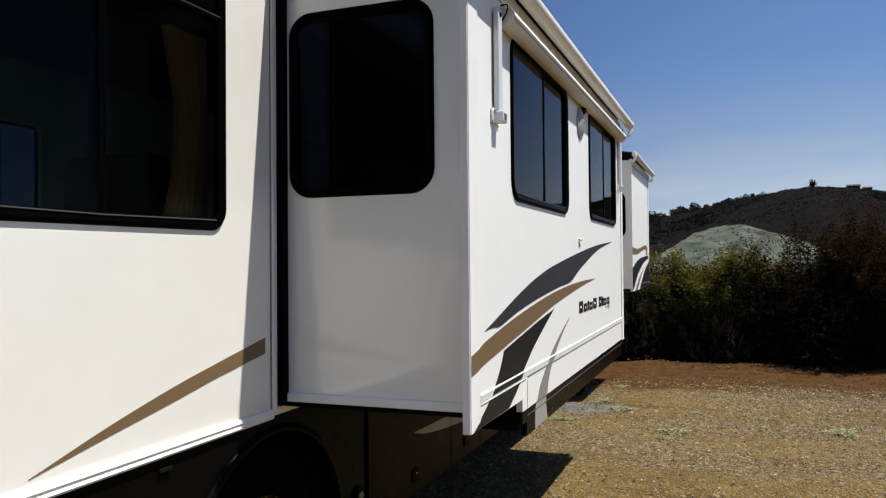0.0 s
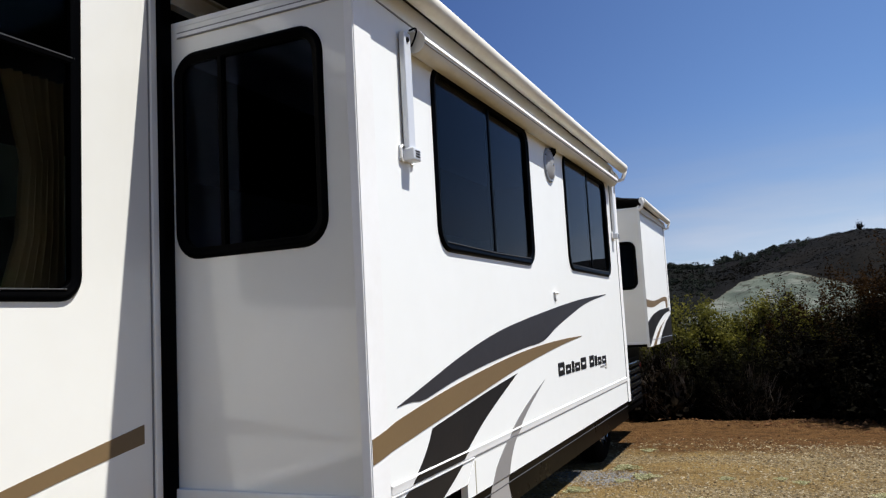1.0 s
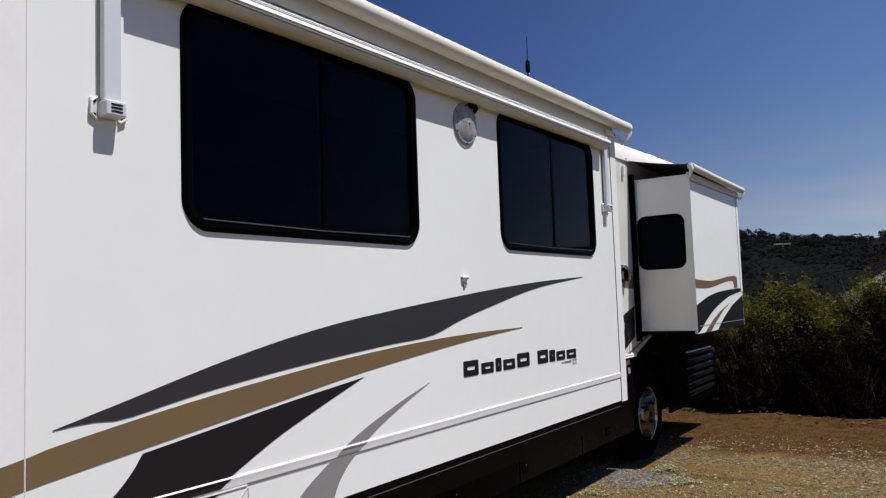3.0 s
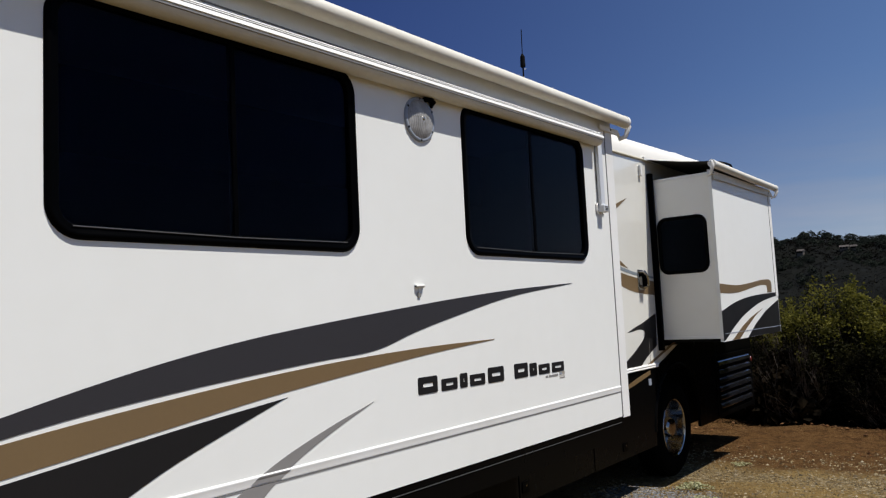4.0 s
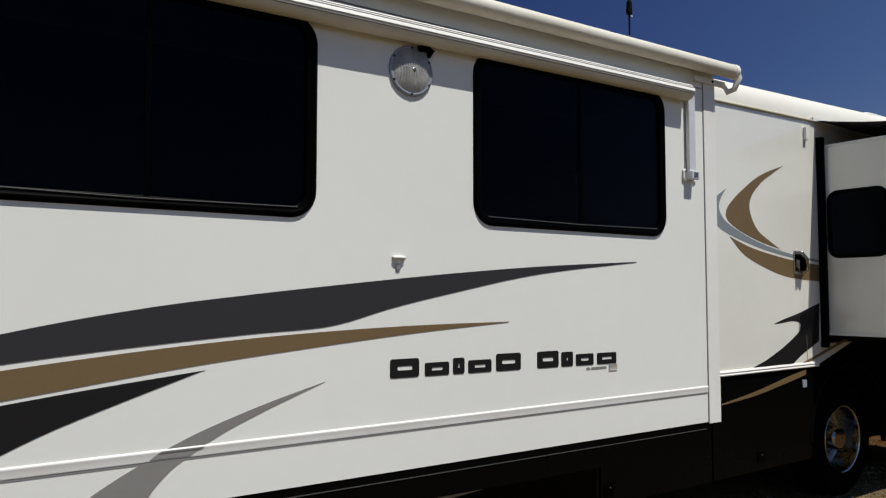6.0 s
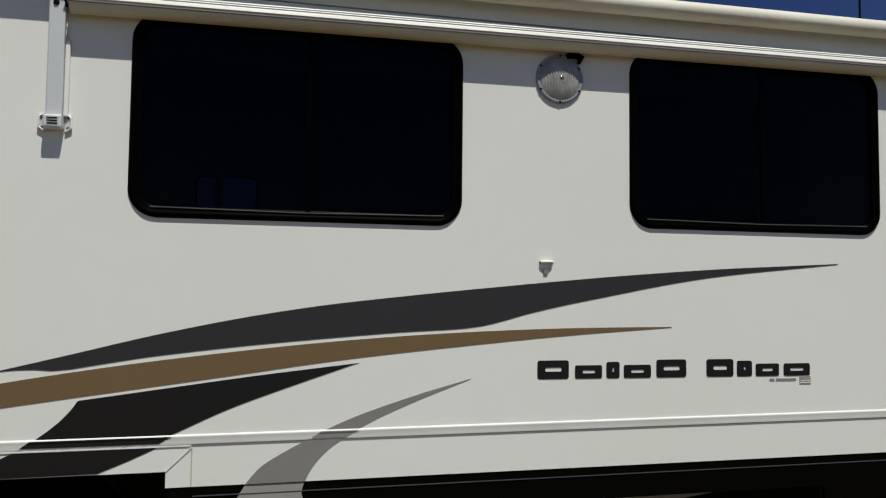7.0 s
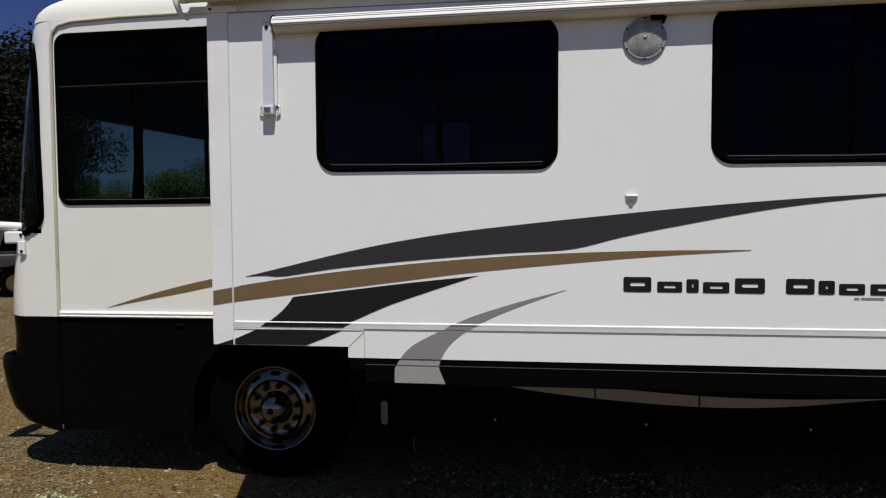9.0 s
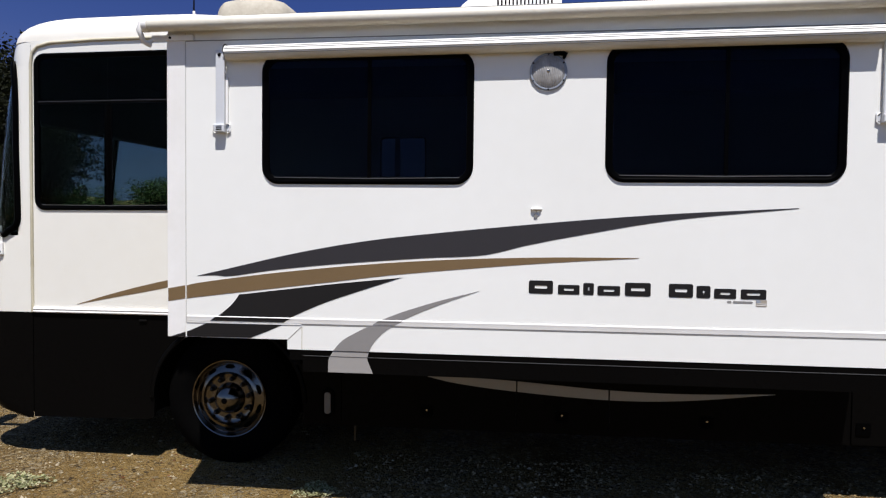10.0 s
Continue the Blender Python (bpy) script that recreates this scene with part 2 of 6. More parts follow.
M_LEAF_LIGHT = islands("sunlit_tree_leaves", [(0.05, 0.07, 0.022), (0.09, 0.12, 0.04), (0.13, 0.16, 0.06), (0.06, 0.08, 0.025)], 0.6, 0.25, 0.2)
# far leaf tones lifted and greyed to hold the distance haze
M_WOODS = islands("hazed_tree_leaves", [(0.02074, 0.02534, 0.01958), (0.0265, 0.0311, 0.02304), (0.03226, 0.03686, 0.02765), (0.02304, 0.02765, 0.02074)], 0.9, 0.0, 0.03)
# bush colours: shoots carry the sun on the tops, leaves the shade within
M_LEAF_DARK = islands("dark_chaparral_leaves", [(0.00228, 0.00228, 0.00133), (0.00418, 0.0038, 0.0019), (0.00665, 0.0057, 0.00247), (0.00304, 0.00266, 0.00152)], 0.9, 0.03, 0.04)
M_TIPS_GREEN = islands("sunlit_yellow_green_shoots", [(0.04025, 0.0414, 0.00805), (0.08625, 0.0828, 0.01265), (0.138, 0.1265, 0.01955), (0.1898, 0.1702, 0.0253)], 0.7, 0.45, 0.12, 5.0)
M_TIPS_RUSSET = islands("sunlit_russet_shoots", [(0.01, 0.006, 0.0025), (0.02, 0.0105, 0.0038), (0.034, 0.017, 0.0055), (0.048, 0.024, 0.0075)], 0.9, 0.4, 0.05, 4.0)
M_TIPS_OLIVE = islands("sunlit_olive_shoots", [(0.0035, 0.0034, 0.0014), (0.008, 0.0072, 0.0022), (0.014, 0.0122, 0.0033), (0.02, 0.0165, 0.0042)], 0.85, 0.3, 0.06, 4.0)
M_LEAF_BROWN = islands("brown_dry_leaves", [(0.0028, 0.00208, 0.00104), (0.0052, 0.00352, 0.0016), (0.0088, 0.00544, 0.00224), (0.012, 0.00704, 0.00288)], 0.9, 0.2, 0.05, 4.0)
M_LEAF_OAK = islands("oak_leaves", [(0.0035, 0.00455, 0.00175), (0.007, 0.00875, 0.0028), (0.0154, 0.0175, 0.0049), (0.0049, 0.0056, 0.0021)], 0.65, 0.1, 0.12)
M_WEED = islands("pale_weed_leaves", [(0.30, 0.31, 0.14), (0.48, 0.46, 0.26), (0.13, 0.15, 0.05), (0.58, 0.55, 0.36)], 0.85, 0.3)
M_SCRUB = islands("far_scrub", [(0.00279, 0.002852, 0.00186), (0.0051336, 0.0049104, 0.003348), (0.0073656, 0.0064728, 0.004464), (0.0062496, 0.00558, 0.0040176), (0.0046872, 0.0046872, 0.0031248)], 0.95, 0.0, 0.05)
M_PEBBLE = islands("gravel_stones", [(0.085, 0.056, 0.026), (0.22, 0.157, 0.072), (0.15, 0.122, 0.083), (0.36, 0.29, 0.17), (0.045, 0.031, 0.016), (0.19, 0.125, 0.048), (0.42, 0.36, 0.25)], 0.9, 0.0, 0.2)
M_CLOD = islands("red_dirt_clods", [(0.07, 0.029, 0.011), (0.115, 0.052, 0.020), (0.19, 0.10, 0.045), (0.035, 0.016, 0.007)], 0.95, 0.0, 0.1)


def ground_material():
    """Packed tan dirt with grey gravel drifts, a strip of loose red dirt at the yard's edge, scrub and dry grass further out."""
    m, n, l, b = nodes_of("yard_dirt")
    tc = n.new("ShaderNodeTexCoord")
    pos = tc.outputs["Object"]

    def noise_tex(scale, detail=6, rough=0.6, stretch=None):
        t = n.new("ShaderNodeTexNoise")
        t.inputs["Scale"].default_value, t.inputs["Detail"].default_value, t.inputs["Roughness"].default_value = scale, detail, rough
        if stretch:
            mp = n.new("ShaderNodeMapping")
            mp.inputs["Scale"].default_value = stretch
            l.new(pos, mp.inputs["Vector"])
            l.new(mp.outputs[0], t.inputs["Vector"])
        else:
            l.new(pos, t.inputs["Vector"])
        return t.outputs["Fac"]

    def ramp(fac, lo, hi):
        r = n.new("ShaderNodeMapRange")
        r.interpolation_type = "SMOOTHSTEP"
        r.inputs["From Min"].default_value, r.inputs["From Max"].default_value = lo, hi
        l.new(fac, r.inputs["Value"])
        return r.outputs[0]

    def blend(fac, a, c):
        x = n.new("ShaderNodeMix")
        x.data_type = "RGBA"
        l.new(fac, x.inputs["Factor"])
        for key, v in (("A", a), ("B", c)):
            if isinstance(v, tuple):
                x.inputs[key].default_value = (*v, 1)
            else:
                l.new(v, x.inputs[key])
        return x.outputs["Result"]

    def math2(op, a, c):
        x = n.new("ShaderNodeMath")
        x.operation = op
        for i, v in enumerate((a, c)):
            if isinstance(v, (int, float)):
                x.inputs[i].default_value = v
            else:
                l.new(v, x.inputs[i])
        return x.outputs[0]

    def cells(scale, tones):
        v = n.new("ShaderNodeTexVoronoi")
        v.inputs["Scale"].default_value = scale
        l.new(pos, v.inputs["Vector"])
        c = n.new("ShaderNodeSeparateColor")
        l.new(v.outputs["Color"], c.inputs[0])
        rm = n.new("ShaderNodeValToRGB")
        while len(rm.color_ramp.elements) < len(tones):
            rm.color_ramp.elements.new(0.5)
        for i, t in enumerate(tones):
            rm.color_ramp.elements[i].position = i / (len(tones) - 1)
            rm.color_ramp.elements[i].color = (*t, 1)
        l.new(c.outputs["Red"], rm.inputs["Fac"])
        return rm.outputs["Color"], c.outputs["Green"], v.outputs["Distance"]

    dirt = blend(ramp(noise_tex(0.55, 5), 0.35, 0.68), (0.2065, 0.1358, 0.0484), (0.1339, 0.0846, 0.0326))
    dirt = blend(ramp(noise_tex(5.0, 6, 0.7), 0.45, 0.70), dirt, (0.2511, 0.1739, 0.0716))
    dirt = blend(math2("MULTIPLY", ramp(noise_tex(30.0, 4, 0.7), 0.50, 0.66), 0.7), dirt, (0.072, 0.043, 0.016))
    # scraped streaks of darker, damp-looking earth along the yard
    dirt = blend(math2("MULTIPLY", ramp(noise_tex(0.5, 7, 0.65, (0.45, 2.6, 1.0)), 0.54, 0.66), 0.75), dirt, (0.0791, 0.0465, 0.0177))
    big_c, big_g, big_d = cells(34.0, [(0.0409, 0.0279, 0.0149), (0.1460, 0.1014, 0.0446), (0.245, 0.185, 0.095), (0.108, 0.084, 0.055), (0.335, 0.272, 0.168), (0.0725, 0.0465, 0.0214)])
    small_c, small_g, small_d = cells(70.0, [(0.0326, 0.0214, 0.0102), (0.1702, 0.1172, 0.0502), (0.262, 0.196, 0.100), (0.078, 0.057, 0.033), (0.345, 0.282, 0.176)])
    drift = ramp(noise_tex(0.60, 6, 0.6, (0.5, 1.5, 1.0)), 0.42, 0.60)
    cover = math2("ADD", math2("MULTIPLY", drift, 0.62), 0.12)
    dirt = blend(ramp(math2("SUBTRACT", cover, small_g), -0.02, 0.04), dirt, small_c)
    dirt = blend(ramp(math2("SUBTRACT", math2("MULTIPLY", cover, 0.60), big_g), -0.02, 0.04), dirt, big_c)
    sep = n.new("ShaderNodeSeparateXYZ")
    l.new(pos, sep.inputs[0])
    # bluish crushed rock spilled by the rear wheels
    px, py = math2("ADD", sep.outputs["X"], 1.80), math2("SUBTRACT", sep.outputs["Y"], 9.2)
    spill = math2("SQRT", math2("ADD", math2("MULTIPLY", px, px), math2("MULTIPLY", math2("MULTIPLY", py, py), 1.6)), 0.0)
    spill = math2("SUBTRACT", 1.15, math2("ADD", spill, math2("MULTIPLY", noise_tex(2.0, 7, 0.7), 1.1)))
    blue_c, blue_g, blue_d = cells(60.0, [(0.06, 0.062, 0.066), (0.145, 0.15, 0.155), (0.27, 0.275, 0.275), (0.10, 0.10, 0.098)])
    dirt = blend(ramp(math2("SUBTRACT", math2("MULTIPLY", ramp(spill, -0.15, 0.40), 0.85), blue_g), -0.02, 0.05), dirt, blue_c)
    wob = math2("MULTIPLY_ADD", noise_tex(1.1, 5), 1.8)
    yy = math2("ADD", math2("ADD", sep.outputs["Y"], 0.40), wob)
    red = ramp(yy, 12.3, 13.1)
    redc = blend(ramp(noise_tex(6.0, 5), 0.4, 0.65), (0.100, 0.052, 0.018), (0.055, 0.026, 0.009))
    redc = blend(ramp(noise_tex(30.0, 3), 0.5, 0.7), redc, (0.145, 0.080, 0.034))
    col = blend(red, dirt, redc)
    far = ramp(yy, 17.5, 22.0)
    dx, dy = math2("SUBTRACT", sep.outputs["X"], 0.5), math2("SUBTRACT", sep.outputs["Y"], 1.5)
    dist = math2("SQRT", math2("ADD", math2("MULTIPLY", dx, dx), math2("MULTIPLY", dy, dy)), 0.0)
    bearing = math2("MULTIPLY", math2("ARCTAN2", dx, dy), 57.2958)
    bearing_fac = ramp(math2("ADD", math2("MULTIPLY", bearing, -1.0), math2("MULTIPLY", noise_tex(0.012, 5), 5.0)), 6.0, 9.5)
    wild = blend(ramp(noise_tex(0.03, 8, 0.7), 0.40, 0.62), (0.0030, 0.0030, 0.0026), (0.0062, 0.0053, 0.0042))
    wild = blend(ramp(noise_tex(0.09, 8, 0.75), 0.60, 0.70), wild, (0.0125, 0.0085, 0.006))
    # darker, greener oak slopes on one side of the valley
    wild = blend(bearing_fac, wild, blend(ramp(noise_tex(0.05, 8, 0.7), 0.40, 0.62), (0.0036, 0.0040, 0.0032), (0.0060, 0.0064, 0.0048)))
    # bare pale rock cut at the foot of the hill, bounded by bearing and height
    height = math2("MULTIPLY", math2("DIVIDE", math2("SUBTRACT", sep.outputs["Z"], 1.85), dist), 57.2958)
    off = math2("SUBTRACT", bearing, 0.4)
    bow = math2("MULTIPLY", math2("SUBTRACT", math2("SQRT", math2("ADD", math2("MULTIPLY", off, off), 1.2), 0.0), 1.1), 0.225)
    bow = math2("ADD", bow, math2("MULTIPLY", math2("MAXIMUM", off, 0.0), 0.12))
    bow = math2("ADD", bow, math2("MULTIPLY", math2("MAXIMUM", math2("SUBTRACT", -3.0, off), 0.0), 0.40))
    edge = math2("SUBTRACT", math2("SUBTRACT", 2.50, bow), height)
    edge = math2("ADD", edge, math2("MULTIPLY", math2("SUBTRACT", noise_tex(0.035, 8, 0.7), 0.5), 0.85))
    bare = math2("MULTIPLY", ramp(edge, 0.0, 0.06), ramp(dist, 180.0, 220.0))
    rock = blend(ramp(noise_tex(0.03, 8, 0.7), 0.38, 0.62), (0.088, 0.102, 0.080), (0.048, 0.057, 0.046))
    rock = blend(ramp(noise_tex(0.05, 6, 0.7, (1.0, 1.0, 5.0)), 0.48, 0.62), rock, (0.125, 0.13, 0.108))
    rock = blend(ramp(noise_tex(0.10, 6, 0.7), 0.50, 0.64), rock, (0.034, 0.034, 0.026))
    # weathered tan lip along the top of the cut
    rock = blend(math2("MULTIPLY", ramp(math2("ADD", edge, math2("MULTIPLY", noise_tex(0.06, 5), 0.25)), 0.26, 0.16), 0.5), rock, (0.100, 0.082, 0.056))
    wild = blend(bare, wild, rock)
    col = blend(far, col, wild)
    l.new(col, b.inputs["Base Color"])
    b.inputs["Roughness"].default_value = 0.95
    b.inputs["Specular IOR Level"].default_value = 0.05
    h = math2("ADD", math2("MULTIPLY", noise_tex(45.0, 5, 0.7), 0.35), noise_tex(9.0, 5, 0.65))
    h = math2("SUBTRACT", h, math2("ADD", math2("MULTIPLY", small_d, 0.55), math2("MULTIPLY", big_d, 0.5)))
    bp = n.new("ShaderNodeBump")
    bp.inputs["Strength"].default_value, bp.inputs["Distance"].default_value = 1.0, 0.035
    l.new(h, bp.inputs["Height"])
    l.new(bp.outputs["Normal"], b.inputs["Normal"])
    return m


M_GROUND = ground_material()


# ---- mesh helpers ----
# the coach stands a little nose-down: its body rises towards the rear; wheels and slide-outs are given where they stand
COACH = Matrix(((1, 0, 0, 0), (0, 1, 0, 0), (0, 0.006, 1, 0.011), (0, 0, 0, 1)))
LEVEL = ("slide_out", "rear_slide_out", "front_wheel", "rear_wheel", "far_front_wheel", "far_rear_wheel", "jack_leg")
leaning = set()


def part(name, bm, material, parent=None, label="", smooth=0.0):
    """Links a bmesh as one mesh object, under a thing or a part."""
    leans = parent in leaning and name not in LEVEL
    if leans:
        bmesh.ops.transform(bm, matrix=COACH, verts=bm.verts)
    bmesh.ops.recalc_face_normals(bm, faces=bm.faces)
    me = bpy.data.meshes.new(name)
    if smooth:
        for f in bm.faces:
            f.smooth = True
        for e in bm.edges:
            if len(e.link_faces) == 2 and e.calc_face_angle(0) > radians(smooth):
                e.smooth = False
    bm.to_mesh(me)
    bm.free()
    me.materials.append(material)
    ob = new(name, me)
    if parent:
        ob.parent = parent
        ob.matrix_parent_inverse = Matrix.Translation(parent.location).inverted()
    if label:
        tagged(ob, label)
    if leans:
        leaning.add(ob)
    return ob


def cloud(name, verts, faces, material, parent=None, label="", smooth=False):
    me = bpy.data.meshes.new(name)
    me.from_pydata(verts, [], faces)
    me.materials.append(material)
    if smooth:
        me.shade_smooth()
    ob = new(name, me)
    if parent:
        ob.parent = parent
        ob.matrix_parent_inverse = Matrix.Translation(parent.location).inverted()
    if label:
        tagged(ob, label)
    return ob


def box(x0, x1, y0, y1, z0, z1, bevel=0.0, seg=2, bm=None):
    own = bm is None
    t = bmesh.new()
    bmesh.ops.create_cube(t, size=1, matrix=Matrix.LocRotScale(((x0 + x1) / 2, (y0 + y1) / 2, (z0 + z1) / 2), None, (abs(x1 - x0), abs(y1 - y0), abs(z1 - z0))))
    if bevel:
        bmesh.ops.bevel(t, geom=t.edges[:], offset=bevel, segments=seg, profile=0.5, affect="EDGES")
    if own:
        return t
    return merge(bm, t)


def merge(bm, other):
    me = bpy.data.meshes.new("tmp")
    other.to_mesh(me)
    other.free()
    bm.from_mesh(me)
    bpy.data.meshes.remove(me)
    return bm


def moved(bm, m):
    bmesh.ops.transform(bm, matrix=m, verts=bm.verts)
    return bm


# planes: u, v run in the plane and w out of it
def side_plane(x):          # faces +x; u = y, v = z
    return Matrix(((0, 0, 1, x), (1, 0, 0, 0), (0, 1, 0, 0), (0, 0, 0, 1)))


def nose_plane(y):          # faces -y; u = x, v = z
    return Matrix(((1, 0, 0, 0), (0, 0, -1, y), (0, 1, 0, 0), (0, 0, 0, 1)))


def rrect(u0, u1, v0, v1, r, n=7):
    pts = []
    for cu, cv, a0 in ((u1 - r, v0 + r, -90), (u1 - r, v1 - r, 0), (u0 + r, v1 - r, 90), (u0 + r, v0 + r, 180)):
        for i in range(n + 1):
            a = radians(a0 + 90 * i / n)
            pts.append((cu + r * math.cos(a), cv + r * math.sin(a)))
    return pts


def plate(outline, holes, w0, w1, m):
    """A flat panel with openings that go through it, between the depths w0 and w1 of the plane m."""
    bm = bmesh.new()
    edges = []
    for loop in (outline, *holes):
        vs = [bm.verts.new((u, v, w0)) for u, v in loop]
        edges += [bm.edges.new((vs[i], vs[(i + 1) % len(vs)])) for i in range(len(vs))]
    bmesh.ops.triangle_fill(bm, use_beauty=True, use_dissolve=False, edges=edges)
    ext = bmesh.ops.extrude_face_region(bm, geom=bm.faces[:])
    bmesh.ops.translate(bm, verts=[g for g in ext["geom"] if isinstance(g, bmesh.types.BMVert)], vec=(0, 0, w1 - w0))
    bmesh.ops.recalc_face_normals(bm, faces=bm.faces)
    return moved(bm, m)


def loft(loops, closed=True, caps=False):
    bm = bmesh.new()
    rows = [[bm.verts.new(p) for p in loop] for loop in loops]
    for a, b in zip(rows, rows[1:]):
        k = len(a)
        for i in range(k if closed else k - 1):
            bm.faces.new((a[i], a[(i + 1) % k], b[(i + 1) % k], b[i]))
    if caps:
        bm.faces.new(rows[0])
        bm.faces.new(rows[-1])
    return bm


def frame_ring(u0, u1, v0, v1, r, wide, w0, w1, m):
    """A moulded window frame with rounded lips."""
    def lp(d, w):
        return [(u, v, w) for u, v in rrect(u0 + d, u1 - d, v0 + d, v1 - d, max(0.012, r - d))]
    loops = [lp(0, w0), lp(0, w1 * 0.25), lp(wide * 0.25, w1), lp(wide * 0.5, w1 * 0.92), lp(wide * 0.62, w1 * 0.55), lp(wide * 0.85, w1 * 0.6), lp(wide, w1 * 0.3), lp(wide, w0)]
    return moved(loft(loops + [loops[0]]), m)


def curve_points(pts, n=24):
    """Catmull-Rom through the points, n samples at even steps of length."""
    p = [Vector(q).to_3d() if len(q) == 2 else Vector(q) for q in pts]
    p = [p[0] * 2 - p[1]] + p + [p[-1] * 2 - p[-2]]
    fine = []
    for i in range(1, len(p) - 2):
        for s in range(16):
            t = s / 16
            a, b, c, d = p[i - 1:i + 3]
            fine.append(0.5 * ((2 * b) + (c - a) * t + (2 * a - 5 * b + 4 * c - d) * t * t + (3 * b - a - 3 * c + d) * t ** 3))
    fine.append(p[-2])
    acc = [0.0]
    for a, b in zip(fine, fine[1:]):
        acc.append(acc[-1] + (b - a).length)
    out, j = [], 0
    for k in range(n):
        want = acc[-1] * k / (n - 1)
        while j < len(acc) - 2 and acc[j + 1] < want:
            j += 1
        f = (want - acc[j]) / max(1e-9, acc[j + 1] - acc[j])
        out.append(fine[j].lerp(fine[j + 1], min(1, max(0, f))))
    return out


def ribbon(a, b, m, w0=-0.001, w1=0.0018, n=30):
    """A vinyl stripe between two edge curves, laid on the plane m."""
    bm = bmesh.new()
    pa, pb = curve_points(a, n), curve_points(b, n)
    rows = []
    for w in (w0, w1):
        rows.append(([bm.verts.new((p.x, p.y, w)) for p in pa], [bm.verts.new((p.x, p.y, w)) for p in pb]))
    (a0, b0), (a1, b1) = rows
    for i in range(n - 1):
        bm.faces.new((a1[i], a1[i + 1], b1[i + 1], b1[i]))
        bm.faces.new((a0[i], a1[i], a1[i + 1], a0[i + 1]))
        bm.faces.new((b0[i], b0[i + 1], b1[i + 1], b1[i]))
    bm.faces.new((a0[0], b0[0], b1[0], a1[0]))
    bm.faces.new((a0[-1], a1[-1], b1[-1], b0[-1]))
    bmesh.ops.remove_doubles(bm, verts=bm.verts, dist=1e-5)
    return moved(bm, m)


def tube(path, r, seg=10, caps=True):
    """A round bar along a path; r a number or one radius a point."""
    pts = [Vector(p) for p in path]
    loops = []
    side = None
    for i, p in enumerate(pts):
        d = (pts[min(i + 1, len(pts) - 1)] - pts[max(i - 1, 0)]).normalized()
        if side is None:
            side = d.orthogonal().normalized()
        side = (side - d * side.dot(d)).normalized()
        up = d.cross(side)
        rad = r[i] if isinstance(r, (list, tuple)) else r
        loops.append([p + rad * (math.cos(2 * math.pi * k / seg) * side + math.sin(2 * math.pi * k / seg) * up) for k in range(seg)])
    return loft(loops, True, caps)


def lathe(profile, m, seg=48):
    """Turns (radius, height) pairs round the plane's w axis."""
    loops = [[(r * math.cos(2 * math.pi * k / seg), r * math.sin(2 * math.pi * k / seg), h) for k in range(seg)] for r, h in profile]
    bm = loft(loops, True)
    bmesh.ops.remove_doubles(bm, verts=bm.verts, dist=1e-5)
    return moved(bm, m)


def thing(name, loc, label, category, group="", kind=""):
    ob = new(name)
    ob.location = loc
    return tagged(ob, label, category, group, kind)


# ---- the ground: one sheet from the yard to the hills ----
SKYLINE = ((-180, 0.7), (-60, 0.9), (-30, 3.0), (-20, 3.3), (-15.2, 3.5), (-13.3, 3.75), (-12, 3.8), (-8.4, 3.2), (-5.6, 3.0), (-4.5, 3.12),
           (-1.8, 3.68), (1.2, 4.28), (3.7, 4.64), (5.1, 4.76), (7.1, 4.62), (9.4, 4.25), (20, 3.9), (60, 1.5), (180, 0.7))


def skyline(az):
    for (a, ea), (b, eb) in zip(SKYLINE, SKYLINE[1:]):
        if a <= az <= b:
            f = (az - a) / (b - a)
            return ea + (eb - ea) * (f * f * (3 - 2 * f) * 0.5 + f * 0.5)
    return 0.7


def step01(a, b, x):
    f = min(1.0, max(0.0, (x - a) / (b - a)))
    return f * f * (3 - 2 * f)


CREST = 700.0


def land(x, y):
    """Height of the ground."""
    dx, dy = x - 0.5, y - 1.5
    r, az = math.hypot(dx, dy), math.degrees(math.atan2(dx, dy))
    front = step01(0.0, 0.6, math.cos(radians(az)))
    z = 0.012 * noise.noise((x * 0.7, y * 0.7, 0.0)) * step01(3, 6, abs(x + 3.0)) if r < 60 else 0.0
    # low berm of pushed-up dirt at the yard's far edge
    if 10 < y < 18 and r < 40:
        z += 0.10 * math.exp(-((y - 13.38 - 0.25 * noise.noise((x * 0.5, 3.1, 0))) / 0.33) ** 2) * (0.7 + 0.6 * noise.noise((x * 1.7, y * 1.7, 5.0)))
    z -= front * 26.0 * step01(19, 150, r)
    top = 1.85 + CREST * math.tan(radians(skyline(az)))
    rise = step01(190, CREST, r)
    if r > CREST:
        top -= (r - CREST) * 0.02
    z += rise * (top + front * 26.0)
    if r > 120:
        z += 8.0 * step01(120, 300, r) * (1 - step01(540, 690, r)) * noise.fractal((x * 0.013, y * 0.008, 2.0), 0.8, 2.1, 5)
    return z


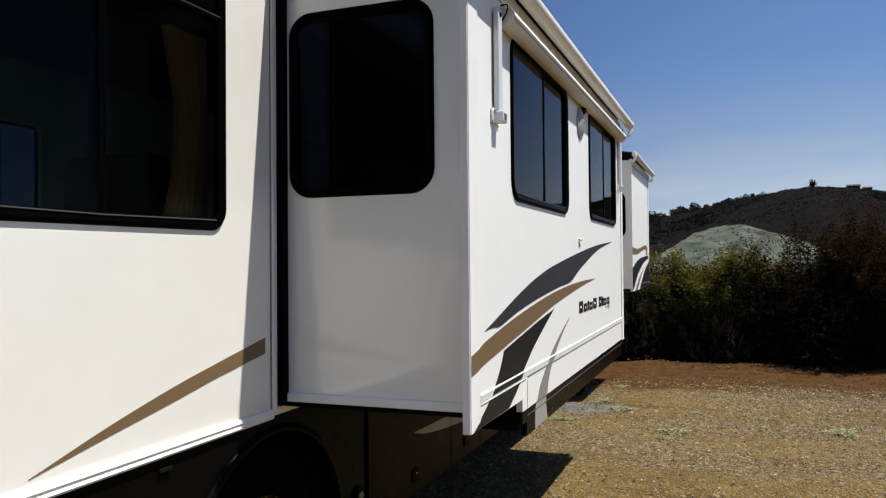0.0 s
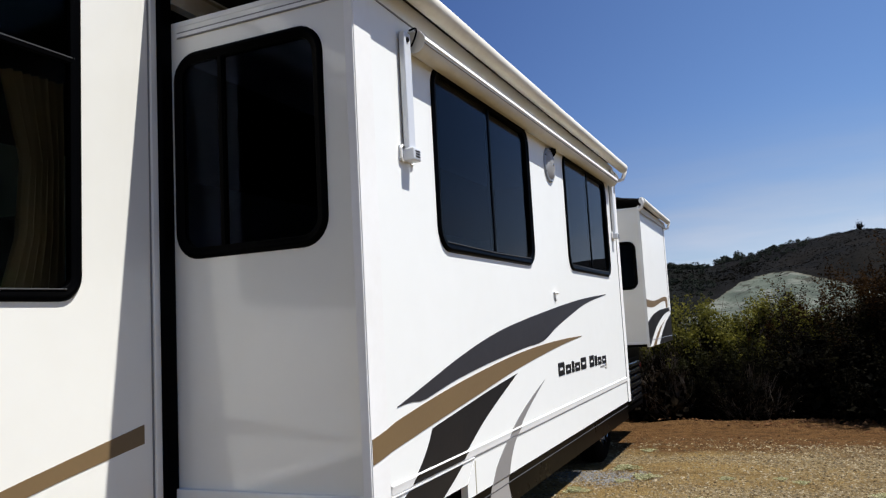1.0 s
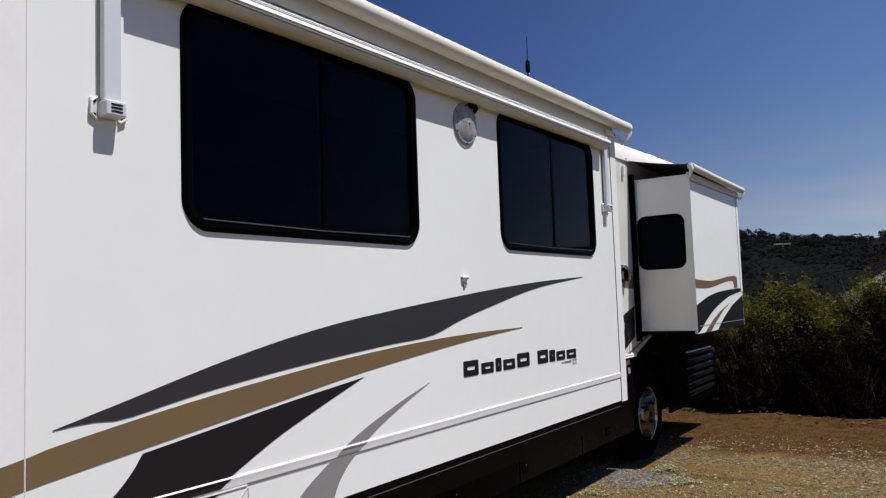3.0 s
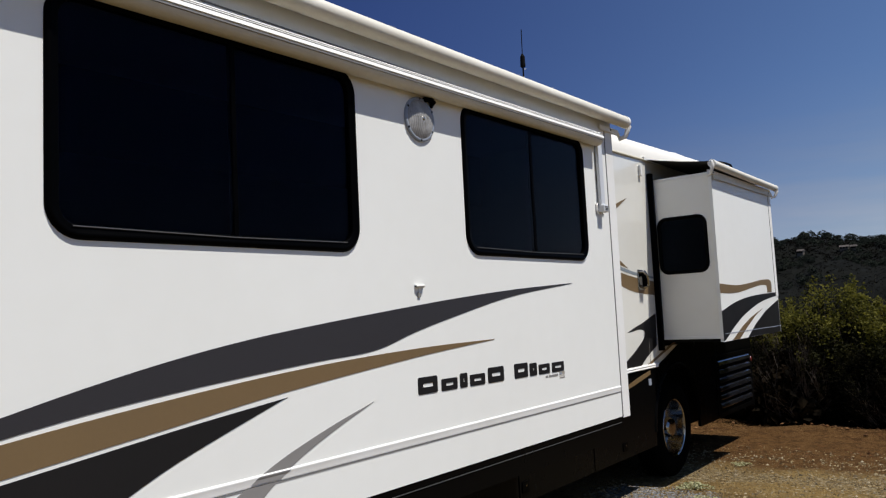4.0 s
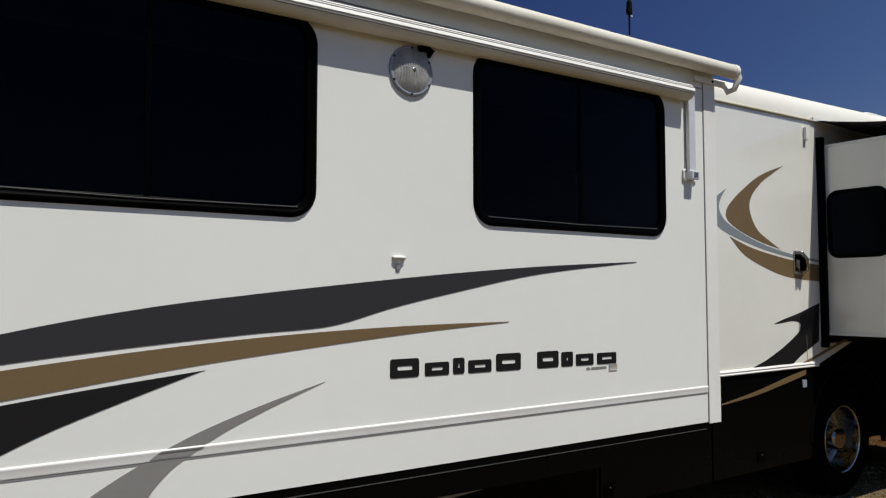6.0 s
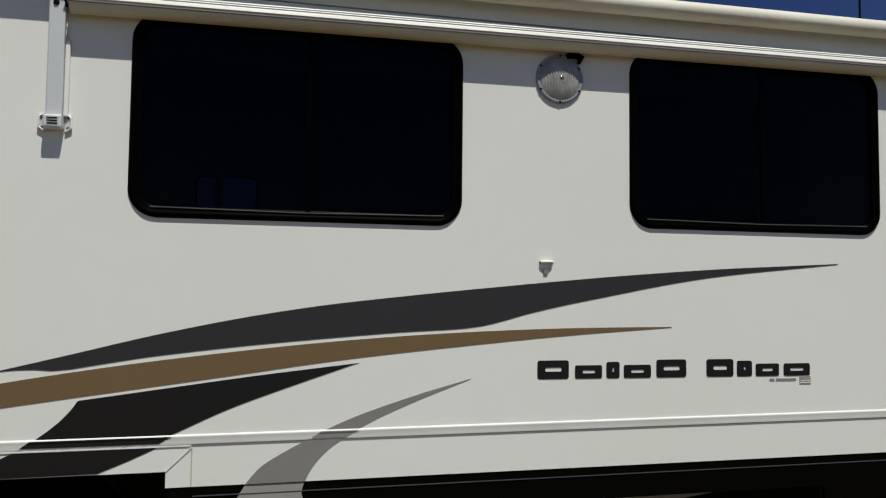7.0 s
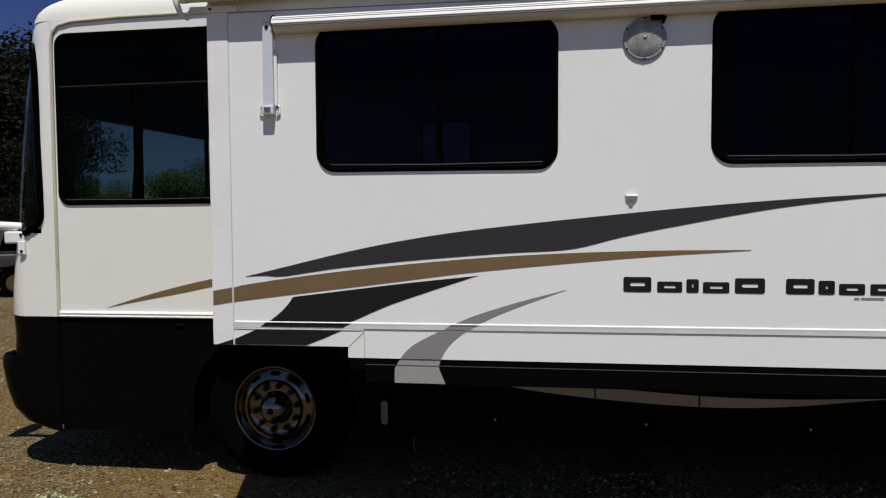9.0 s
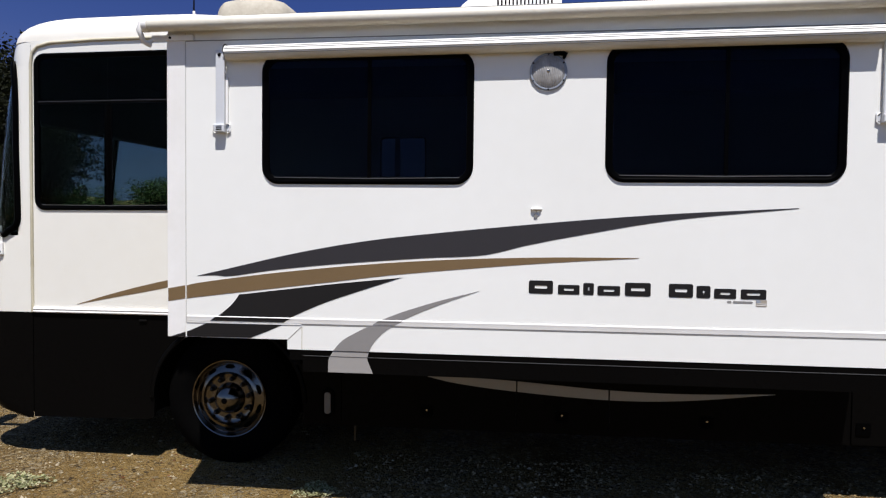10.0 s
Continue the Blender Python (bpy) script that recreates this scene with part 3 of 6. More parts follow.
def build_ground():
    rings = [0.0]
    while rings[-1] < 60:
        rings.append(max(rings[-1] + 0.35, rings[-1] * 1.05))
    while rings[-1] < 760:
        rings.append(rings[-1] + 9.0)
    while rings[-1] < 4200:
        rings.append(rings[-1] * 1.12)
    angles = [a * 0.3 for a in range(-100, 101)] + [30 + a * 3.0 for a in range(1, 100)]
    verts, faces = [], []
    for r in rings:
        for a in angles:
            x, y = 0.5 + r * math.sin(radians(a)), 1.5 + r * math.cos(radians(a))
            verts.append((x, y, land(x, y)))
    k = len(angles)
    for i in range(len(rings) - 1):
        for j in range(k):
            faces.append((i * k + j, i * k + (j + 1) % k, (i + 1) * k + (j + 1) % k, (i + 1) * k + j))
    ob = cloud("ground", verts, faces, M_GROUND)
    ob.data.shade_smooth()
    return tagged(ob, "tan gravel yard with red dirt edge, rolling to scrub hills", "ground", kind="structure")


build_ground()

M_JOINT = surface("pale_sealed_joint", (0.50, 0.49, 0.46), (0.38, 0.37, 0.34), rough=0.6)
M_BEAD = surface("bead_and_highlight_grey", (0.055, 0.055, 0.055), (0.035, 0.035, 0.035), rough=0.5, spec=0.3)

# ---- the motorhome ----
SX, BX, FX = -0.985, -1.857, -4.40       # slide-out's face, near side wall, far side wall
SIDE, BODY, FAR = side_plane(SX), side_plane(BX), side_plane(FX)
RV = thing("motorhome", (-3.13, 6.7, 0.0), "white motorhome with two slide-outs extended and charcoal and bronze swooshes", "motorhome")
leaning.add(RV)

# side wall with its window and slide openings
CABWIN = (1.224, 2.438, 1.862, 3.036)
cab_hole = rrect(CABWIN[0] + 0.01, CABWIN[1] - 0.01, CABWIN[2] + 0.01, CABWIN[3] - 0.01, 0.07)
wall_holes = [cab_hole, rrect(2.775, 7.13, 1.16, 3.04, 0.02, 2), rrect(9.735, 11.775, 1.27, 2.985, 0.02, 2)]
side_wall = part("side_wall", plate([(1.20, 1.095), (12.66, 1.095), (12.66, 3.19), (1.20, 3.128)], wall_holes, -0.045, 0, BODY), M_CREAM, RV, "cream-white gelcoat side wall")
part("far_side_wall", plate([(1.20, 0.3), (12.66, 0.3), (12.66, 3.115), (1.20, 3.115)], [rrect(3.31, 3.80, 1.95, 2.66, 0.05)], 0, 0.045, FAR), M_WHITE, RV)
part("rear_wall", box(FX, BX, 12.66, 12.70, 1.33, 3.115, 0.006), M_WHITE, RV)
part("rear_lower_wall", box(FX, BX, 12.66, 12.70, 0.32, 1.329, 0.006), M_SKIRT, RV)
part("cabin_floor", box(FX + 0.05, BX - 0.05, 1.0, 12.6, 1.03, 1.08), M_INTERIOR, RV)


# front cap: plan outline at a height, from the near wall round the nose to the far wall
def nose_outline(z, yf, ins=0.0, r=0.22, back=1.198, n=9):
    x1, x0 = BX - ins, FX + ins
    r = min(r, back - yf)
    pts = [(x1, back, z)]
    for i in range(n + 1):
        a = radians(90 * i / n)
        pts.append((x1 - r + r * math.cos(a), yf + r - r * math.sin(a), z))
    mid = (x0 + x1) / 2
    for f in (0.25, 0.5, 0.75):
        x = x1 - r + (x0 + r - x1 + r) * f
        pts.append((x, yf - 0.05 * (1 - ((x - mid) / (x1 - r - mid)) ** 2), z))
    for i in range(n + 1):
        a = radians(90 * (1 - i / n))
        pts.append((x0 + r - r * math.cos(a), yf + r - r * math.sin(a), z))
    pts.append((x0, back, z))
    return pts


def strip(levels, i0, i1):
    return loft([lv[i0:i1] for lv in levels], False)


low = [(0.275, 1.03), (0.29, 0.93), (0.33, 0.81), (0.42, 0.712), (0.55, 0.662), (0.70, 0.630), (0.775, 0.626), (0.795, 0.643), (0.80, 0.700)]
part("front_bumper", loft([nose_outline(z, y) for z, y in low], False), M_SKIRT, RV, "glossy black front bumper", 40)
part("nose_panel", loft([nose_outline(z, y) for z, y in ((0.80, 0.735), (0.95, 0.745), (1.085, 0.732))], False), M_SKIRT, RV, "black panel over the bumper", 40)
capl = [(1.087, 0.729), (1.10, 0.724), (1.30, 0.738), (1.45, 0.755), (1.58, 0.774), (1.67, 0.790)]
part("front_cap", loft([nose_outline(z, y) for z, y in capl], False), M_CREAM, RV, "cream moulded front cap", 40)
glz = [(1.67, 0.790, 0.62), (1.9, 0.805, 0.62), (2.3, 0.842, 0.85), (2.7, 0.900, 2.1), (2.95, 0.948, 4.4)]      # height, nose, where the pillar ends


def along(pts, f0, f1, n):
    """n points between two places of an outline."""
    out = []
    for i in range(n):
        f = f0 + (f1 - f0) * i / (n - 1)
        k = min(int(f), len(pts) - 2)
        out.append(tuple(Vector(pts[k]).lerp(Vector(pts[k + 1]), f - k)))
    return out


levels = [nose_outline(z, y) for z, y, k in glz]
inner = [nose_outline(z, y + 0.006, 0.006) for z, y, k in glz]
N_OUT = len(levels[0])
panes = [along(lv, k, N_OUT - 1 - k, 34) for lv, (z, y, k) in zip(levels, glz)]
panes_in = [along(lv, k, N_OUT - 1 - k, 34) for lv, (z, y, k) in zip(inner, glz)]
part("pillar", loft([along(lv, 0, k, 9) for lv, (z, y, k) in zip(levels, glz)], False), M_CREAM, RV, "", 40)
part("pillar", loft([along(lv, N_OUT - 1 - k, N_OUT - 1, 9) for lv, (z, y, k) in zip(levels, glz)], False), M_CREAM, RV, "", 40)
part("windshield", loft([a + b[::-1] for a, b in zip(panes, panes_in)], True, True), M_WINDSHIELD, RV, "tinted wrap-round windshield", 40)
capt = [(2.95, 0.948), (3.03, 0.951), (3.085, 0.960), (3.125, 0.978)]
part("front_header", loft([nose_outline(z, y) for z, y in capt], False), M_CREAM, RV, "", 40)
for e, sgn in ((0, 1), (-1, -1)):
    # rubber edge of the windshield, rounded at its foot
    out = Vector((0.006 * sgn, -0.006, 0))
    path = [Vector(panes[0][e + sgn * k]) + Vector((0, -0.006, 0.0)) for k in (9, 7, 6, 5, 4, 3)] + [Vector(panes[0][e + sgn * 2]) + Vector((0.004 * sgn, 0, 0.004)), Vector(panes[0][e + sgn]) + out + Vector((0, 0, 0.028)), Vector(panes[0][e]) + out + Vector((0, 0, 0.085))] + [Vector(pn[e]) + out for pn in panes[1:]] + [Vector(panes[-1][e + sgn]) + Vector((0, 0, 0.03))]
    part("windshield_rubber", tube(curve_points(path, 40), 0.024, 10), M_RUBBER, RV, "", 60)
part("sun_visor", box(FX + 0.08, BX - 0.06, 1.06, 1.20, 2.53, 3.18, 0.01), M_INTERIOR, RV, "dark visor panel inside the windshield")
part("windshield_post", tube([(-3.58, y - 0.045, z) for z, y, k in glz], 0.030, 8), M_RUBBER, RV)
part("windshield_sill_rubber", tube([Vector(p) + Vector((0, -0.006, 0)) for p in panes[0][6:-6]], 0.024, 8), M_RUBBER, RV)
for x0, x1, z1, r in ((-2.49, -2.478, 2.56, 0.022), (-2.60, -2.675, 2.56, 0.026), (-2.66, -2.786, 2.53, 0.018)):
    part("wiper", tube([(x0, 0.72, 1.69), (x0 * 0.7 + x1 * 0.3, 0.745, 2.05), (x0 * 0.4 + x1 * 0.6, 0.785, 2.34), (x1, 0.83, z1)], [r * 0.8, r, r * 0.9, 0.006], 6), M_RUBBER, RV)
# unseen sheet added to block the light slit above the visor
part("ceiling_light_block", box(FX + 0.06, BX - 0.06, 1.2, 12.5, 3.06, 3.10), M_INTERIOR, RV)
part("dashboard", box(FX + 0.1, BX - 0.1, 1.02, 1.5, 1.08, 1.78, 0.05), M_INTERIOR, RV)
part("driver_seat", merge(box(-2.75, -2.2, 2.0, 2.55, 1.08, 1.55, 0.05), box(-2.72, -2.23, 2.45, 2.6, 1.5, 2.2, 0.05)), M_INTERIOR, RV)
head = part("headlight", lathe([(0.0, 0.035), (0.06, 0.03), (0.095, 0.0), (0.10, -0.03)], Matrix.Translation((BX - 0.085, 0.865, 0.885)) @ Matrix.Rotation(radians(62), 4, "Z") @ Matrix.Rotation(radians(-90), 4, "X") @ Matrix.Rotation(radians(180), 4, "Y") @ Matrix.Scale(1.0, 4), 24), M_AMBER, RV, "dull amber corner lamp", 40)
part("nose_grille", box(-3.9, -2.4, 0.613, 0.66, 0.45, 0.72, 0.01), M_UNDER, RV)


# roof with rounded shoulders
def roof_loop(z, ins, yf):
    x0, x1, y0, y1, r = FX + ins, BX - ins, yf, 12.70 - ins, 0.205 + min(0.12, ins)
    return [(u, v, z) for u, v in rrect(x0, x1, y0, y1, r, 14)]


def roof_rise(y):
    """How much the crown swells: level along the front slide-out, higher over the rear."""
    if y < 6.8:
        return 0.12 - 0.32 * step01(2.2, 3.2, y)
    return -0.20 + step01(6.8, 7.4, y) * (0.12 + 0.045 * (y - 1.2))


CROWN = ((3.112, 0.0, 0.978), (3.14, 0.003, 0.983), (3.17, 0.009, 0.994), (3.20, 0.022, 1.012), (3.225, 0.038, 1.034), (3.25, 0.062, 1.065), (3.27, 0.09, 1.100), (3.287, 0.13, 1.15), (3.298, 0.17, 1.21), (3.308, 0.22, 1.30), (3.322, 0.6, 1.8))
crown = []
for q in CROWN:
    # every loop is divided alike: the outermost gives the places along it
    ref, lp = roof_loop(*CROWN[0]), roof_loop(*q)
    row = []
    for i, (a, b) in enumerate(zip(ref, ref[1:] + ref[:1])):
        n = max(1, int(abs(b[1] - a[1]) / 0.3))
        c, e = Vector(lp[i]), Vector(lp[(i + 1) % len(lp)])
        row += [tuple(c.lerp(e, k / n)) for k in range(n)]
    crown.append([(x, y, z + 0.016 + 0.006 * (y - 1.8) + (z - 3.112) * roof_rise(y)) for x, y, z in row])
part("roof", loft(crown, True, True), M_ROOF, RV, "white roof with rounded shoulders", 50)
part("drip_rail", tube([(BX + 0.004, 1.20, 1.09), (BX + 0.004, 1.20, 2.0), (BX + 0.004, 1.203, 2.96), (BX + 0.004, 1.215, 3.042), (BX + 0.004, 1.26, 3.088), (BX + 0.004, 1.36, 3.111), (BX + 0.004, 1.7, 3.123), (BX + 0.004, 12.64, 3.188)], 0.0125, 8), M_SEAM, RV, "yellowed sealant rail", 60)

# lower side: black panels with wheel arches
FW, RW = (2.740, 0.488), (10.14, 0.488)


def arch(cy, r, z0, n=18, top=1.02):
    pts = []
    for i in range(n + 1):
        a = math.pi * (1 - i / n)
        pts.append((cy + r * math.cos(a), min(top, 0.47 + r * 1.02 * math.sin(a)) if 0 < i < n else z0))
    return pts


low_out = [(1.20, 0.285)] + [(2.13, 0.30)] + arch(FW[0] + 0.02, 0.58, 0.32)[0:] + [(9.47, 0.34)] + arch(RW[0], 0.60, 0.34) + [(12.66, 0.34), (12.66, 1.092), (1.20, 1.092)]
part("lower_side_panel", plate(low_out, [], -0.03, 0.0, side_plane(BX - 0.004)), M_SKIRT, RV, "glossy black-brown lower side panel")
for cy, r in ((FW[0] + 0.02, 0.575), (RW[0], 0.595)):
    loops = []
    for dr, w in ((0.0, -0.02), (0.0, 0.012), (0.022, 0.016), (0.034, 0.004), (0.034, -0.02)):
        loops.append([(BX - 0.004 + w, cy + (r + dr) * math.cos(math.pi * i / 24), 0.47 + (r + dr) * math.sin(math.pi * i / 24) * (1.0 if r > 0.58 else 0.96)) for i in range(25)])
    part("arch_lip", loft(loops, False), M_SKIRT, RV, "", 60)
    part("wheel_well", box(BX - 0.75, BX - 0.10, cy - r - 0.06, cy + r + 0.06, 1.0, 1.03), M_UNDER, RV)
# filled solid so that no light passes under the coach
part("chassis", merge(merge(box(FX + 0.1, BX - 0.75, 1.0, 12.5, 0.20, 1.0, 0.02), box(FX + 0.2, BX - 0.16, 3.45, 9.4, 0.34, 1.0, 0.02)), box(FX + 0.2, BX - 0.16, 10.8, 12.6, 0.34, 1.0, 0.02)), M_UNDER, RV)
# unseen box added to stop sun leaking through behind the bumper
part("front_light_block", box(FX + 0.05, BX - 0.038, 1.05, 2.10, 0.31, 1.02, 0.01), M_UNDER, RV)
for cy in (FW[0], RW[0]):
    part("axle", tube([(BX - 0.25, cy, 0.47), (FX + 0.25, cy, 0.47)], 0.06, 10), M_UNDER, RV)

# belt moulding of the body
for y0, y1 in ((1.212, 2.74), (7.13, 9.66)):
    prof = [(BX - 0.002, 1.084), (BX + 0.012, 1.086), (BX + 0.018, 1.094), (BX + 0.013, 1.103), (BX + 0.018, 1.114), (BX + 0.012, 1.126), (BX - 0.002, 1.128)]
    part("belt_moulding", loft([[(x, y, z) for x, z in prof] for y in (y0, y1)], False), M_TRIM, RV, "white double-ridged belt moulding", 30)

# doors of the luggage bays
for y0, y1, yl in ((3.63, 4.872, 4.25), (4.884, 5.500, 5.19), (5.512, 7.04, 6.15), (7.06, 8.20, 7.13), (8.22, 9.44, 8.8)):
    bay = part("bay_door", plate(rrect(y0, y1, 0.345, 0.985, 0.012, 2), [], 0.002, 0.009, BODY), M_SKIRT, RV)
    latch = part("latch", plate(rrect(yl - 0.045, yl + 0.045, 0.41, 0.49, 0.01, 3), [], 0.008, 0.017, BODY), M_RUBBER, bay)
    part("lock", lathe([(0.0, 0.006), (0.007, 0.006), (0.008, 0.0)], BODY @ Matrix.Translation((yl, 0.462, 0.018)), 12), M_CHROME, bay, "small chrome lock")
part("bay_swoosh", ribbon([(4.24, 0.705), (4.64, 0.697), (4.88, 0.686), (5.5, 0.646), (6.0, 0.638), (6.58, 0.658)], [(4.24, 0.702), (4.45, 0.658), (4.88, 0.613), (5.5, 0.578), (6.0, 0.592), (6.58, 0.655)], side_plane(BX + 0.0095), -0.001, 0.001), M_BAYSTR, RV, "thin beige swoosh on the bay doors")
for y in (4.878, 5.506):
    part("bay_seam", box(BX + 0.004, BX + 0.0112, y - 0.005, y + 0.005, 0.35, 0.98), M_UNDER, RV)
part("front_seam", box(BX - 0.003, BX + 0.002, 3.617, 3.625, 0.35, 1.0), M_RUBBER, RV)
mk = part("side_marker", plate(rrect(3.478, 3.573, 0.38, 0.585, 0.045), [], 0, 0.012, BODY), M_RUBBER, RV)
part("marker_lens", plate(rrect(3.503, 3.548, 0.405, 0.56, 0.021), [], 0.006, 0.020, BODY), surface("smoked_marker_lens", (0.14, 0.135, 0.125), (0.10, 0.095, 0.09), rough=0.3, coat=0.3), mk, "milky marker lens")
part("jack_leg", tube([(BX - 0.10, 3.70, 0.36), (BX - 0.10, 3.70, 0.22)], 0.010, 10), M_NUT, RV, "steel rod under the side")
part("cab_catch", box(BX, BX + 0.01, 2.07, 2.13, 1.035, 1.05, 0.003), M_UNDER, RV)

# grille of the rear radiator: sloping louvre blades
part("radiator_frame", plate(rrect(11.30, 12.62, 0.36, 1.06, 0.02, 3), [rrect(11.36, 12.56, 0.40, 1.02, 0.02, 3)], 0.0, 0.012, BODY), M_SKIRT, RV)
for i in range(6):
    z = 0.45 + i * 0.098
    part("louvre", loft([[(BX + 0.004, y, z + 0.06), (BX + 0.022, y, z + 0.045), (BX + 0.030, y, z + 0.008), (BX + 0.024, y, z), (BX + 0.004, y, z + 0.015)] for y in (11.37, 12.55)], False), M_LOUVRE, RV, "", 20)
part("tail_lamp", lathe([(0.0, 0.02), (0.03, 0.018), (0.04, 0.0)], side_plane(BX) @ Matrix.Translation((12.63, 0.93, 0.0)), 20), M_RED, RV, "small red side lamp")


# windows: rubber frame, two panes and a slider rail
def rv_window(u0, u1, v0, v1, r, m, parent, glass_mat, split=None, rail=None, sill=True, wide=0.042, sash=0.02):
    fr = part("window_frame", frame_ring(u0, u1, v0, v1, r, wide, -0.02, 0.013, m), M_RUBBER, parent, "black rubber window frame", 50)
    d = wide * 0.7
    if split is None:
        part("window_pane", plate(rrect(u0 + d, u1 - d, v0 + d, v1 - d, max(0.02, r - d)), [], -0.004, 0.001, m), glass_mat, fr)
    else:
        full = rrect(u0 + d, u1 - d, v0 + d, v1 - d, max(0.02, r - d))
        left = [(min(u, split), v) for u, v in full]
        right = [(max(u, split), v) for u, v in full]

        def clean(lp):
            out = []
            for q in lp:
                if not out or (abs(q[0] - out[-1][0]) + abs(q[1] - out[-1][1])) > 1e-6:
                    out.append(q)
            res = []
            for i, q in enumerate(out):
                a, b = out[i - 1], out[(i + 1) % len(out)]
                if abs((q[0] - a[0]) * (b[1] - q[1]) - (q[1] - a[1]) * (b[0] - q[0])) > 1e-9:
                    res.append(q)
            return res
        part("window_pane", plate(clean(left), [], -0.004, 0.001, m), glass_mat, fr)
        part("window_pane", plate(clean(right), [], -0.014, -0.009, m), glass_mat, fr)
        part("slider_post", moved(box(split - sash / 2, split + sash / 2, v0 + d, (rail or v1 - d), -0.022, -0.0055, 0.002), m), M_RUBBER, fr)
        part("meeting_rail", moved(box(split - 0.009, split + 0.009, v0 + d, (rail or v1 - d), 0.0012, 0.0055, 0.001), m), M_RUBBER, fr)
    if rail:
        part("glazing_bar", moved(box(u0 + d, u1 - d, rail - 0.012, rail + 0.012, -0.012, 0.006, 0.003), m), M_RUBBER, fr)
        # paler strip painted as the highlight along the bar
        part("bar_highlight_bead", moved(box(u0 + d, u1 - d, rail + 0.005, rail + 0.0085, 0.004, 0.0075), m), M_BEAD, fr)
    if sill:
        # thin line in a lighter grey, a painted highlight on the sill
        part("sill_highlight", moved(tube([(u0 + r * 0.75, v0 + wide * 0.95, 0.008), ((u0 + u1) / 2, v0 + wide * 0.80, 0.008), (u1 - r * 0.75, v0 + wide * 0.95, 0.008)], 0.0028, 6), m), M_BEAD, fr, "thin grey line for the highlight along the sill")
    return fr


rv_window(*CABWIN, 0.085, BODY, side_wall, M_CABGLASS, split=1.82, rail=2.668, sash=0.062)
ff2 = part("far_window_frame", frame_ring(3.29, 3.82, 1.93, 2.68, 0.07, 0.04, 0.02, 0.024, FAR), M_RUBBER, RV)
part("window_pane", plate(rrect(3.32, 3.79, 1.96, 2.65, 0.05), [], 0.004, 0.009, FAR), M_FARGLASS, ff2)
part("slider_post", box(FX - 0.01, FX + 0.02, 3.465, 3.525, 1.96, 2.64, 0.003), M_RUBBER, ff2)


def pleats(x, y0, y1, z0, z1, n=60, deep=0.022, folds=7):
    loops = []
    for z in (z0, z0 + 0.25 * (z1 - z0), z0 + 0.6 * (z1 - z0), z1):
        pinch = 1 - 0.35 * math.sin(math.pi * (z - z0) / (z1 - z0))
        loops.append([(x + deep * math.sin(i / n * folds * 2 * math.pi + 1.3 * z), y1 + (y0 - y1) * pinch * (1 - i / n), z) for i in range(n + 1)])
    return loft(loops, False)


part("cab_curtain", pleats(BX - 0.12, 2.24, 2.46, 1.9, 2.62), M_CURTAIN, RV, "gathered beige curtain inside the cab window", 60)

# ---- front slide-out ----
Y0, Y1 = 2.768, 7.105
slide_out_line = [(Y0, 1.103), (3.533, 1.107), (3.533, 1.048), (Y1, 1.062), (Y1, 3.018), (Y0, 2.990)]
W1, W2 = (3.371, 4.649, 2.044, 2.818), (5.395, 6.673, 2.060, 2.836)
w_holes = [rrect(a + 0.01, b - 0.01, c + 0.01, d - 0.01, 0.09) for a, b, c, d in (W1, W2)]
slide = part("slide_out", plate(slide_out_line, w_holes, -0.03, 0, SIDE), M_WHITE, RV, "large white slide-out with two dark windows")
NOSE = nose_plane(2.838)
SW = (-1.822, -1.150, 2.041, 2.834)
side_hole = rrect(SW[0] + 0.01, SW[1] - 0.01, SW[2] + 0.01, SW[3] - 0.01, 0.10)
part("slide_front_side", plate([(-2.05, 1.195), (SX - 0.03, 1.195), (SX - 0.03, 2.945), (-2.05, 2.945)], [side_hole], -0.03, 0, NOSE), M_CREAM, slide, "shaded cream side panel")
part("slide_rear_side", box(-2.05, SX - 0.03, Y1 - 0.04, Y1 - 0.012, 1.195, 2.945), M_WHITE, slide)
part("slide_floor", box(-2.05, SX - 0.03, 2.839, Y1 - 0.013, 1.15, 1.193, 0.004), M_UNDER, slide)
part("slide_roof", box(-2.05, SX - 0.03, 2.839, Y1 - 0.013, 2.946, 2.97, 0.004), M_WHITE, slide)
part("floor_trim", box(-1.856, SX - 0.031, 2.819, 2.837, 1.174, 1.211, 0.004), M_TRIM, slide, "thin scuffed trim along the floor edge")
part("slide_seal", box(BX + 0.001, BX + 0.030, 2.774, 2.836, 1.16, 3.07, 0.008), M_RUBBER, slide, "black rubber slide seal")
part("slide_seal", box(BX + 0.001, BX + 0.03, Y1 - 0.01, Y1 + 0.028, 1.14, 3.05, 0.008), M_RUBBER, slide)
part("opening_frame", box(BX + 0.0005, BX + 0.012, 2.742, 2.774, 1.145, 3.08, 0.004), M_CREAM, slide)
part("opening_joint", box(BX + 0.0005, BX + 0.004, 2.736, 2.7415, 1.145, 3.08), M_GREYLINE, slide)
for z, dz, mat in ((2.899, 0.005, M_GREYLINE), (2.904, 0.014, M_TRIM), (2.918, 0.005, M_GREYLINE)):
    part("top_trim", box(-1.80, SX - 0.031, 2.832, 2.8375, z, z + dz), mat, slide)
rv_window(*W1, 0.105, SIDE, slide, M_GLASS, split=4.03)
rv_window(*W2, 0.105, SIDE, slide, M_GLASS, split=6.05)
rv_window(*SW, 0.105, NOSE, slide, M_GLASS, split=-1.60, sill=False)
# corner posts and their joints
part("corner_post", box(SX, SX + 0.005, Y0 - 0.002, 2.882, 1.103, 2.955, 0.002), M_TRIM, slide)
